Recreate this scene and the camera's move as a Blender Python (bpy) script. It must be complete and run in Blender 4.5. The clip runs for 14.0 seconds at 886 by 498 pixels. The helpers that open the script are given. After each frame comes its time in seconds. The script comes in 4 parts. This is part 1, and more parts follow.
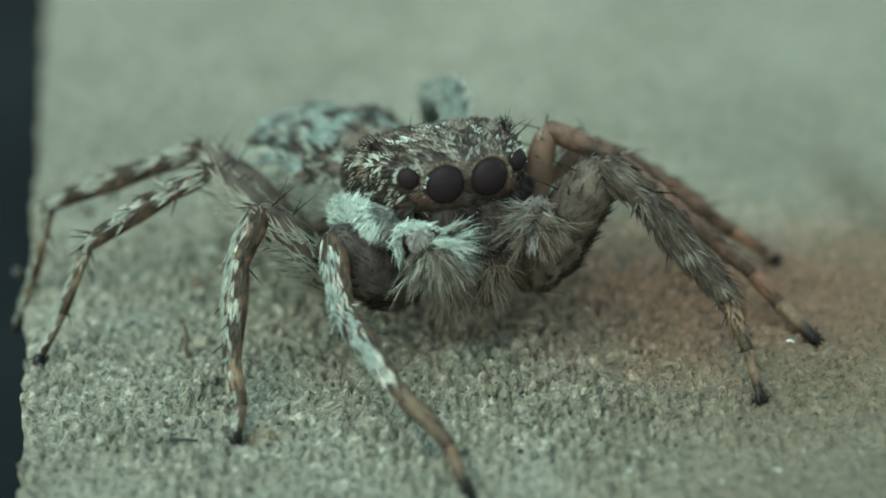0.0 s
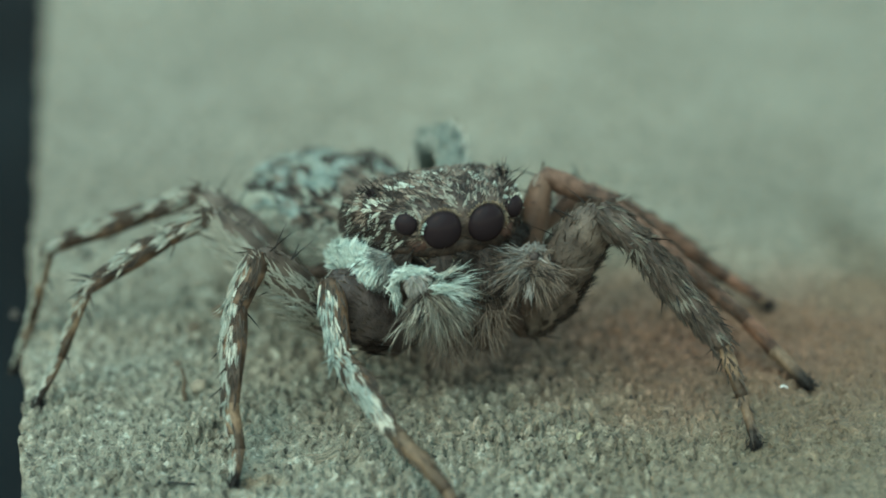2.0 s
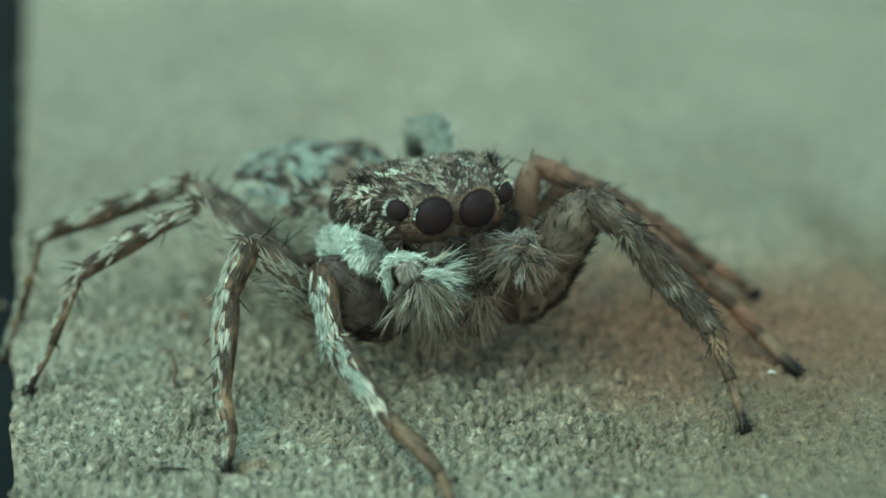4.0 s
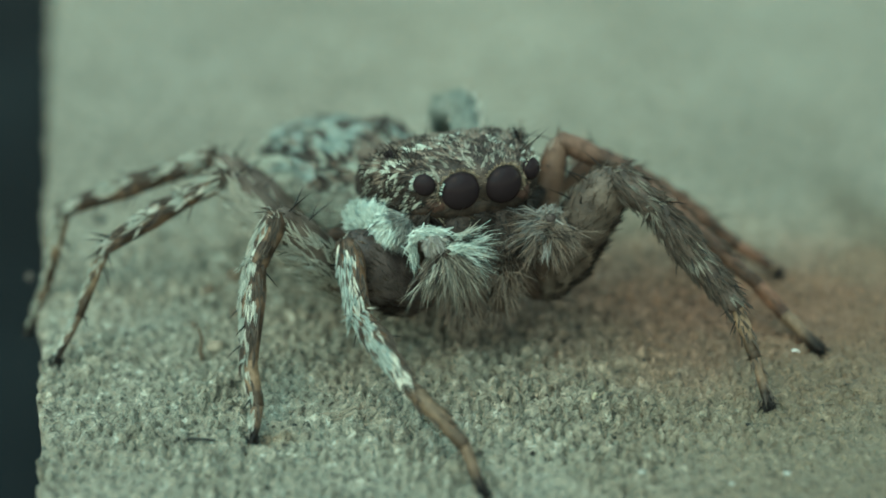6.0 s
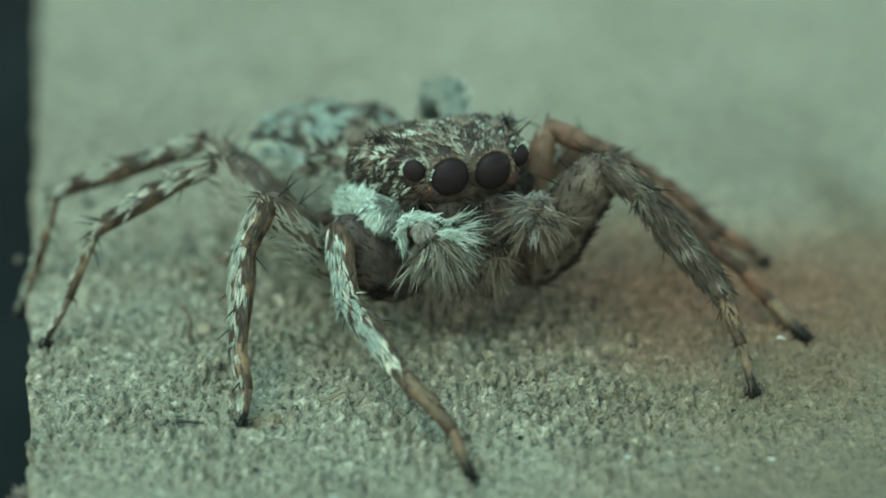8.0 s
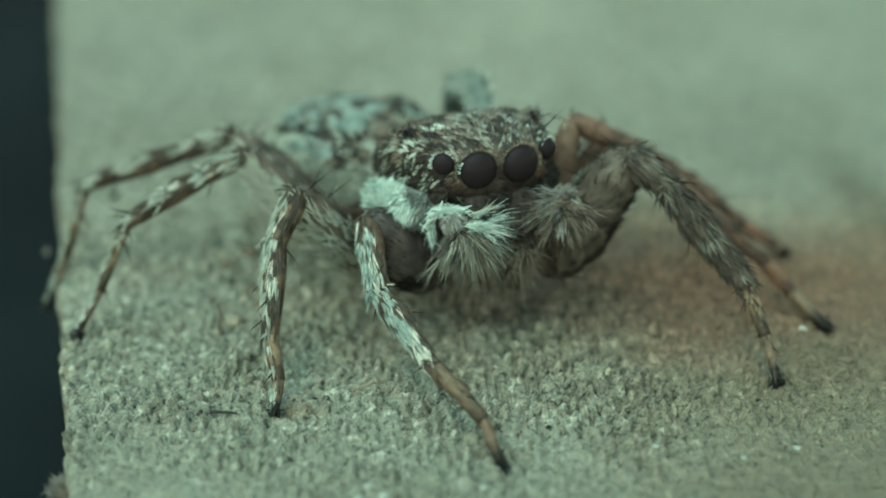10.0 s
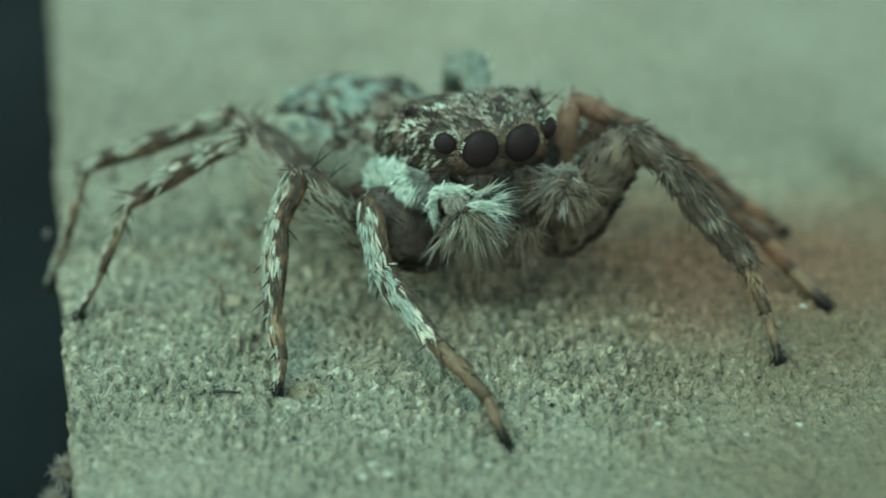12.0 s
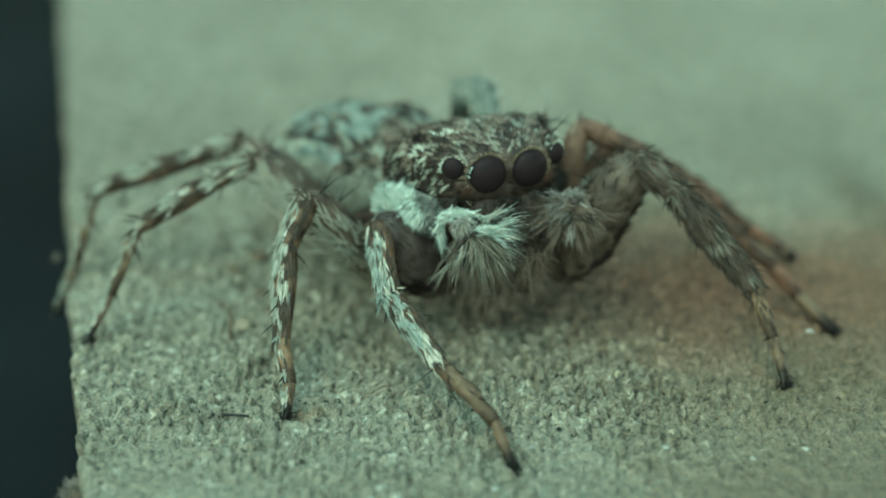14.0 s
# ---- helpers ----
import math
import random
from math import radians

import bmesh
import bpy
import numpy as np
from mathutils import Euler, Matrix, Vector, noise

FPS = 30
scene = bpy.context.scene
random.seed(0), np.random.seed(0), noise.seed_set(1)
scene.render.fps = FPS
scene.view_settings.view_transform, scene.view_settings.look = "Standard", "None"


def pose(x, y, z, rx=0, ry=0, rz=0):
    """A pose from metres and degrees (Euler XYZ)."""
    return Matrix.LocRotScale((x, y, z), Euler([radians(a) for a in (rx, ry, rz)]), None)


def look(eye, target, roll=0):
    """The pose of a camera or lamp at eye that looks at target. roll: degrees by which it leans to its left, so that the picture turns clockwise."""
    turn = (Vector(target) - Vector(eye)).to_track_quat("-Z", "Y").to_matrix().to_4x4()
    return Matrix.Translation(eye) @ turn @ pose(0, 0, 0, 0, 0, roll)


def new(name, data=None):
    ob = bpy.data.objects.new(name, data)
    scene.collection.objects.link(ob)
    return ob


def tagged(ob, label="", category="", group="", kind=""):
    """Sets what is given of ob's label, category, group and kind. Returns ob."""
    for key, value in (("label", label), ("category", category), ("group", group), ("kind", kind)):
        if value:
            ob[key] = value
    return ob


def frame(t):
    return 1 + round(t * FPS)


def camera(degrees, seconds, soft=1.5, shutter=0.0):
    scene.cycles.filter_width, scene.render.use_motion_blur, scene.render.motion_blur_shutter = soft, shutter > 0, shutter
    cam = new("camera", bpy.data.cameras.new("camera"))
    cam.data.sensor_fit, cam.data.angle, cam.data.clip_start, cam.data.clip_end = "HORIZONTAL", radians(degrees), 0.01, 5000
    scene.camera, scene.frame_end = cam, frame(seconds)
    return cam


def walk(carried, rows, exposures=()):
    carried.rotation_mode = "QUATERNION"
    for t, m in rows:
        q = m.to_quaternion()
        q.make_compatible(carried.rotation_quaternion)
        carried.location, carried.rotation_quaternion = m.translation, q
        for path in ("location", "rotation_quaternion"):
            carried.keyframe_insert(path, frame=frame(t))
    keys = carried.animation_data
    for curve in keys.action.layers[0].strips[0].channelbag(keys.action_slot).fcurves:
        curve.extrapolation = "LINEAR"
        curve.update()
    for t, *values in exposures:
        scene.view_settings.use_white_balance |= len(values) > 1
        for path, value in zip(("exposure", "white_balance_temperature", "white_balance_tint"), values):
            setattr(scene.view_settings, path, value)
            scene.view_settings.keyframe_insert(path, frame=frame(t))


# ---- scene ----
cam = camera(30, 14.0, soft=1.8)
PATH = [
    (0.0, look((0.00076, -0.02730, 0.01575), (0.00000, -0.00049, 0.00231), -1.695)),
    (0.5, look((0.00076, -0.02726, 0.01575), (0.00009, -0.00040, 0.00241), -1.440)),
    (1.0, look((0.00074, -0.02732, 0.01573), (0.00010, -0.00044, 0.00242), -1.433)),
    (1.5, look((0.00071, -0.02732, 0.01574), (0.00002, -0.00058, 0.00216), -1.492)),
    (2.0, look((0.00061, -0.02750, 0.01593), (0.00007, -0.00036, 0.00316), -1.255)),
    (2.2, look((0.00061, -0.02750, 0.01593), (0.00005, -0.00036, 0.00316), -1.255)),
    (4.3, look((0.00025, -0.02784, 0.01555), (0.00024, -0.00062, 0.00293), -0.898)),
    (4.5, look((0.00026, -0.02779, 0.01552), (0.00008, -0.00066, 0.00272), -0.961)),
    (5.0, look((0.00017, -0.02785, 0.01553), (-0.00009, -0.00074, 0.00269), -0.755)),
    (5.5, look((0.00010, -0.02795, 0.01556), (-0.00030, -0.00084, 0.00272), -0.730)),
    (6.0, look((0.00006, -0.02800, 0.01551), (-0.00025, -0.00091, 0.00264), -0.597)),
    (6.5, look((0.00013, -0.02802, 0.01554), (0.00003, -0.00099, 0.00253), -0.276)),
    (7.0, look((0.00000, -0.02801, 0.01566), (0.00000, -0.00105, 0.00251), -0.000)),
    (7.5, look((-0.00002, -0.02813, 0.01556), (-0.00013, -0.00111, 0.00251), -0.044)),
    (8.0, look((-0.00002, -0.02817, 0.01555), (-0.00005, -0.00117, 0.00247), 0.062)),
    (8.2, look((-0.00000, -0.02825, 0.01556), (-0.00007, -0.00124, 0.00250), 0.127)),
    (10.3, look((-0.00078, -0.02853, 0.01578), (-0.00064, -0.00166, 0.00245), 0.058)),
    (10.5, look((-0.00085, -0.02853, 0.01571), (-0.00063, -0.00168, 0.00233), 0.109)),
    (11.0, look((-0.00088, -0.02861, 0.01572), (-0.00080, -0.00168, 0.00251), -0.033)),
    (11.5, look((-0.00085, -0.02862, 0.01571), (-0.00068, -0.00167, 0.00254), 0.055)),
    (12.0, look((-0.00088, -0.02863, 0.01567), (-0.00062, -0.00182, 0.00221), 0.040)),
    (12.5, look((-0.00088, -0.02868, 0.01566), (-0.00059, -0.00187, 0.00221), 0.052)),
    (13.0, look((-0.00087, -0.02867, 0.01571), (-0.00057, -0.00184, 0.00231), 0.080)),
    (13.5, look((-0.00081, -0.02871, 0.01564), (-0.00056, -0.00184, 0.00229), 0.061)),
    (14.0, look((-0.00089, -0.02878, 0.01573), (-0.00076, -0.00177, 0.00268), 0.011)),
]
walk(cam, PATH, exposures=[(0.0, 1.86, 5350, -23), (2.2, 1.86, 5350, -24), (4.4, 1.86, 5350, -33), (5.0, 1.86, 5400, -26), (5.5, 1.86, 5400, -27), (6.2, 1.86, 5350, -32), (7.0, 1.86, 5300, -34), (14.0, 1.86, 5300, -41)])
cam.data.dof.use_dof = True
cam.data.dof.focus_distance = 0.0299
cam.data.dof.aperture_fstop = 55.0

# ---- light: soft day from the far side of the open edge ----
SUN_WAY = Vector((-0.32, -0.30, 0.90)).normalized()
world = bpy.data.worlds.new("world")
scene.world = world
world.use_nodes = True
wn = world.node_tree.nodes
sky = wn.new("ShaderNodeTexSky")
sky.sky_type = "NISHITA"
sky.sun_disc = False
sky.sun_elevation = math.asin(SUN_WAY.z)
sky.sun_rotation = math.atan2(SUN_WAY.x, SUN_WAY.y)
sky.air_density, sky.dust_density, sky.ozone_density = 1.0, 1.5, 1.0
wn["Background"].inputs["Strength"].default_value = 0.15
warm = wn.new("ShaderNodeMix")  # warm fill for the shadows, added as a tint on the sky
warm.data_type, warm.blend_type = "RGBA", "MULTIPLY"
warm.inputs["Factor"].default_value = 1.0
warm.inputs[7].default_value = (1.0, 0.63, 0.405, 1.0)
world.node_tree.links.new(sky.outputs[0], warm.inputs[6])
world.node_tree.links.new(warm.outputs[2], wn["Background"].inputs["Color"])
sun_data = bpy.data.lights.new("sun", "SUN")
sun_data.energy, sun_data.angle, sun_data.color = 0.77, radians(98), (0.42, 0.91, 1.0)
sun = new("sun", sun_data)
sun.matrix_world = look(SUN_WAY, (0, 0, 0))

# ---- small tools ----
MM = 0.001
rng = np.random.default_rng(7)


def hash3(ix, iy, iz, seed):
    n = (ix * 374761393 + iy * 668265263 + iz * 2147483647 + seed * 144665) & 0xFFFFFFFF
    n = ((n ^ (n >> 13)) * 1274126177) & 0xFFFFFFFF
    n = ((n ^ (n >> 16)) * 2246822519) & 0xFFFFFFFF
    return ((n ^ (n >> 15)) & 0xFFFFFF) / float(0xFFFFFF)


def vnoise(p, scale=1.0, seed=0):
    """Smooth value noise of points, 0 to 1."""
    q = np.asarray(p, float) * scale
    b = np.floor(q).astype(np.int64)
    f = q - b
    f = f * f * (3 - 2 * f)
    out = 0.0
    for dx in (0, 1):
        for dy in (0, 1):
            for dz in (0, 1):
                w = (f[:, 0] if dx else 1 - f[:, 0]) * (f[:, 1] if dy else 1 - f[:, 1]) * (f[:, 2] if dz else 1 - f[:, 2])
                out = out + w * hash3(b[:, 0] + dx, b[:, 1] + dy, b[:, 2] + dz, seed)
    return out


def mesh_of(name, verts, faces, mat, uv=None, smooth=True):
    """A mesh from points in millimetres."""
    me = bpy.data.meshes.new(name)
    me.from_pydata((np.asarray(verts) * MM).tolist(), [], [tuple(int(i) for i in f) for f in faces])
    if uv is not None:
        layer = me.uv_layers.new(name="UVMap")
        loops = np.empty(len(me.loops), np.int32)
        me.loops.foreach_get("vertex_index", loops)
        layer.data.foreach_set("uv", np.asarray(uv, np.float32)[loops].ravel())
    if smooth:
        me.polygons.foreach_set("use_smooth", np.ones(len(me.polygons), bool))
    me.materials.append(mat)
    return me


PLACES = {}


def part(name, geo, mat, parent, label="", at=None, smooth=True, kind=""):
    """One mesh as a part of a thing; geo is (verts, faces[, uv]) in millimetres of the world, at its own origin."""
    verts, faces = np.asarray(geo[0], float), geo[1]
    uv = geo[2] if len(geo) > 2 else None
    at = np.asarray(at if at is not None else (PLACES[parent.name] if parent else verts.mean(0)), float)
    ob = new(name, mesh_of(name, verts - at, faces, mat, uv, smooth))
    ob.parent = parent
    base = PLACES[parent.name] if parent else np.zeros(3)
    ob.location = Vector((at - base) * MM)
    PLACES[ob.name] = at
    return tagged(ob, label=label, kind=kind)


def catmull(pts, per):
    pts = np.asarray(pts, float)
    p = np.vstack([2 * pts[0] - pts[1], pts, 2 * pts[-1] - pts[-2]])
    out = []
    for i in range(len(pts) - 1):
        a, b, c, d = p[i : i + 4]
        for t in np.linspace(0, 1, per, endpoint=False):
            out.append(0.5 * (2 * b + (c - a) * t + (2 * a - 5 * b + 4 * c - d) * t**2 + (3 * b - a - 3 * c + d) * t**3))
    out.append(pts[-1])
    return np.array(out)


def frames_along(line):
    tang = np.gradient(line, axis=0)
    tang /= np.linalg.norm(tang, axis=1, keepdims=True)
    side = np.cross(tang, (0, 0, 1.0))
    bad = np.linalg.norm(side, axis=1) < 0.05
    side[bad] = (1, 0, 0)
    side /= np.linalg.norm(side, axis=1, keepdims=True)
    up = np.cross(side, tang)
    return tang, side, up


def outward(verts, faces):
    """Faces turned so that their normals point out of a closed mesh."""
    v = np.asarray(verts) - np.mean(verts, 0)
    vol = sum(float(np.dot(v[f[0]], np.cross(v[f[i]], v[f[i + 1]]))) for f in faces for i in range(1, len(f) - 1))
    return faces if vol > 0 else [tuple(f[::-1]) for f in faces]


def tube(pts, radii, seg=14, per=6, flat=1.0, rough=0.0, seed=0):
    """A closed tapered tube through pts, a radius at each; flat widens it upwards. Gives verts, faces, uv."""
    line = catmull(pts, per)
    rad = catmull(np.c_[radii, radii, radii], per)[:, 0]
    n = len(line)
    # round off the two ends
    tang, side, up = frames_along(line)
    verts, uv = [line[0] - tang[0] * rad[0] * 0.45], [(0, 0)]
    ang = np.linspace(0, 2 * math.pi, seg, endpoint=False)
    length = np.r_[0, np.cumsum(np.linalg.norm(np.diff(line, axis=0), axis=1))]
    length /= length[-1]
    rows = [(line[0] - tang[0] * rad[0] * 0.3, tang[0], side[0], up[0], rad[0] * 0.7, 0.0)]
    rows += [(line[i], tang[i], side[i], up[i], rad[i], length[i]) for i in range(n)]
    rows += [(line[-1] + tang[-1] * rad[-1] * 0.3, tang[-1], side[-1], up[-1], rad[-1] * 0.7, 1.0)]
    for c, t, s, u, r, l in rows:
        for a in ang:
            verts.append(c + r * (math.cos(a) * s + flat * math.sin(a) * u))
            uv.append((l, a / (2 * math.pi)))
    verts.append(line[-1] + tang[-1] * rad[-1] * 0.45)
    uv.append((1, 0))
    verts = np.array(verts)
    if rough:
        verts = verts + (vnoise(verts, 5.0, seed)[:, None] - 0.5) * rough
    faces = []
    m = len(rows)
    for k in range(seg):
        faces.append((0, 1 + (k + 1) % seg, 1 + k))
        faces.append((len(verts) - 1, 1 + (m - 1) * seg + k, 1 + (m - 1) * seg + (k + 1) % seg))
    for i in range(m - 1):
        for k in range(seg):
            a, b = 1 + i * seg + k, 1 + i * seg + (k + 1) % seg
            faces.append((a, b, b + seg, a + seg))
    return verts, outward(verts, faces), np.array(uv)


def scatter(geo, count, seed):
    """Random places on a mesh, with their normals."""
    r = np.random.default_rng(seed)
    v = np.asarray(geo[0])
    tri = np.array([t for f in geo[1] for t in ((f[0], f[1], f[2]),) + (((f[0], f[2], f[3]),) if len(f) == 4 else ())])
    a, b, c = v[tri[:, 0]], v[tri[:, 1]], v[tri[:, 2]]
    nor = np.cross(b - a, c - a)
    area = np.linalg.norm(nor, axis=1)
    pick = r.choice(len(tri), count, p=area / area.sum())
    s, t = np.sqrt(r.random(count)), r.random(count)
    place = a[pick] * (1 - s)[:, None] + b[pick] * (s * (1 - t))[:, None] + c[pick] * (s * t)[:, None]
    n = nor[pick] / np.maximum(area[pick], 1e-12)[:, None]
    return place, n


def unit(v):
    return v / np.maximum(np.linalg.norm(v, axis=-1, keepdims=True), 1e-9)


def hair_geo(place, way, length, width, bend, seed=0, flat=1.0):
    """Tapered three-sided hairs as verts and faces. bend: a vector added to the way towards the tip."""
    r = np.random.default_rng(seed)
    n = len(place)
    way = unit(way)
    length, width = np.broadcast_to(length, n), np.broadcast_to(width, n)
    ref = unit(r.normal(size=(n, 3)))
    x = unit(np.cross(way, ref))
    y = np.cross(way, x)
    mid = place + way * (length * 0.5)[:, None]
    way2 = unit(way + bend)
    tip = mid + way2 * (length * 0.5)[:, None]
    verts = np.empty((n, 7, 3))
    for k in range(3):
        a = k * 2 * math.pi / 3
        off = math.cos(a) * x + math.sin(a) * y * flat
        verts[:, k] = place + off * width[:, None]
        verts[:, 3 + k] = mid + off * (width * 0.8)[:, None]
    verts[:, 6] = tip
    pat = [(0, 1, 4, 3), (1, 2, 5, 4), (2, 0, 3, 5), (3, 4, 6), (4, 5, 6), (5, 3, 6)]
    faces = [tuple(7 * i + j for j in f) for i in range(n) for f in pat]
    return verts.reshape(-1, 3), faces


def grow(place, nor, flow, per, length, spread, lift, seed, gather=0.3):
    """Tufts of hairs: from each place a few roots, whose tips gather along the flow over the skin. Gives roots, ways, lengths."""
    r = np.random.default_rng(seed)
    n = len(place)
    if not n:
        return np.zeros((0, 3)), np.zeros((0, 3)), np.zeros(0)
    flow = np.broadcast_to(flow, (n, 3))
    run = unit(flow - nor * (flow * nor).sum(1)[:, None])
    across = np.cross(nor, run)
    long = np.broadcast_to(length, n) * (0.75 + 0.5 * r.random(n))
    off = r.normal(size=(n, per)) * spread
    back = (r.random((n, per)) - 0.5) * long[:, None] * 0.7
    root = place[:, None] + across[:, None] * off[..., None] + run[:, None] * back[..., None]
    tip = place[:, None] + run[:, None] * long[:, None, None] + nor[:, None] * (lift * (0.6 + 0.8 * r.random((n, per, 1)))) + across[:, None] * (off * gather)[..., None] + run[:, None] * (back * 0.6)[..., None]
    way = (tip - root).reshape(-1, 3)
    return root.reshape(-1, 3), way, np.linalg.norm(way, axis=1)


# ---- materials ----
def material(name):
    m = bpy.data.materials.new(name)
    m.use_nodes = True
    t = m.node_tree
    return m, t, t.nodes["Principled BSDF"]


def mm_coords(t):
    tc = t.nodes.new("ShaderNodeTexCoord")
    v = t.nodes.new("ShaderNodeVectorMath")
    v.operation = "SCALE"
    v.inputs["Scale"].default_value = 1000.0
    t.links.new(tc.outputs["Object"], v.inputs[0])
    return v.outputs[0]


def noise_node(t, vec, scale, detail=4.0, rough=0.55):
    n = t.nodes.new("ShaderNodeTexNoise")
    n.inputs["Scale"].default_value, n.inputs["Detail"].default_value, n.inputs["Roughness"].default_value = scale, detail, rough
    t.links.new(vec, n.inputs["Vector"])
    return n.outputs["Fac"]


def ramp(t, fac, stops):
    r = t.nodes.new("ShaderNodeValToRGB")
    e = r.color_ramp.elements
    while len(e) < len(stops):
        e.new(0.5)
    for el, (p, c) in zip(e, stops):
        el.position, el.color = p, (*c, 1)
    t.links.new(fac, r.inputs[0])
    return r.outputs[0]


def mix(t, fac, a, b):
    n = t.nodes.new("ShaderNodeMix")
    n.data_type = "RGBA"
    if isinstance(fac, float):
        n.inputs["Factor"].default_value = fac
    else:
        t.links.new(fac, n.inputs["Factor"])
    for k, c in ((6, a), (7, b)):
        if isinstance(c, tuple):
            n.inputs[k].default_value = (*c, 1)
        else:
            t.links.new(c, n.inputs[k])
    return n.outputs[2]


def bump(t, b, height, dist, strength=1.0):
    n = t.nodes.new("ShaderNodeBump")
    n.inputs["Distance"].default_value, n.inputs["Strength"].default_value = dist, strength
    t.links.new(height, n.inputs["Height"])
    t.links.new(n.outputs[0], b.inputs["Normal"])


def skin(name, dark, mid, pale, scale=3.0, rough=0.5):
    """Mottled cuticle."""
    m, t, b = material(name)
    v = mm_coords(t)
    t.links.new(ramp(t, noise_node(t, v, scale, 5), [(0.32, dark), (0.5, mid), (0.68, pale)]), b.inputs["Base Color"])
    bump(t, b, noise_node(t, v, 18.0, 3), 0.00003, 0.8)
    b.inputs["Specular IOR Level"].default_value = 0.25
    b.inputs["Roughness"].default_value = rough
    return m


def banded(name, body, band, stops, rough=0.5):
    """Leg cuticle: rings of a darker colour along the joint, broken up by mottling."""
    m, t, b = material(name)
    v = mm_coords(t)
    uv = t.nodes.new("ShaderNodeUVMap")
    sep = t.nodes.new("ShaderNodeSeparateXYZ")
    t.links.new(uv.outputs[0], sep.inputs[0])
    wob = t.nodes.new("ShaderNodeMath")
    wob.operation = "MULTIPLY_ADD"
    wob.inputs[1].default_value, wob.inputs[2].default_value = 0.25, -0.12
    t.links.new(noise_node(t, v, 4.0, 4), wob.inputs[0])
    add = t.nodes.new("ShaderNodeMath")
    t.links.new(sep.outputs[0], add.inputs[0])
    t.links.new(wob.outputs[0], add.inputs[1])
    r = ramp(t, add.outputs[0], [(p, (k, k, k)) for p, k in stops])
    col = mix(t, r, body, band)
    dirt = ramp(t, noise_node(t, v, 7.0, 5), [(0.35, (0.55, 0.5, 0.45)), (0.65, (1.25, 1.2, 1.15))])
    mul = t.nodes.new("ShaderNodeMix")
    mul.data_type, mul.blend_type = "RGBA", "MULTIPLY"
    mul.inputs["Factor"].default_value = 0.8
    t.links.new(col, mul.inputs[6])
    t.links.new(dirt, mul.inputs[7])
    t.links.new(mul.outputs[2], b.inputs["Base Color"])
    bump(t, b, noise_node(t, v, 16.0, 3), 0.00003, 0.8)
    b.inputs["Specular IOR Level"].default_value = 0.2
    b.inputs["Roughness"].default_value = rough
    return m


def hair_mat(name, a, b_col, rough=0.55):
    m, t, b = material(name)
    b.inputs["Specular IOR Level"].default_value = 0.2
    g = t.nodes.new("ShaderNodeNewGeometry")
    t.links.new(ramp(t, g.outputs["Random Per Island"], [(0.0, a), (1.0, b_col)]), b.inputs["Base Color"])
    b.inputs["Roughness"].default_value = rough
    return m


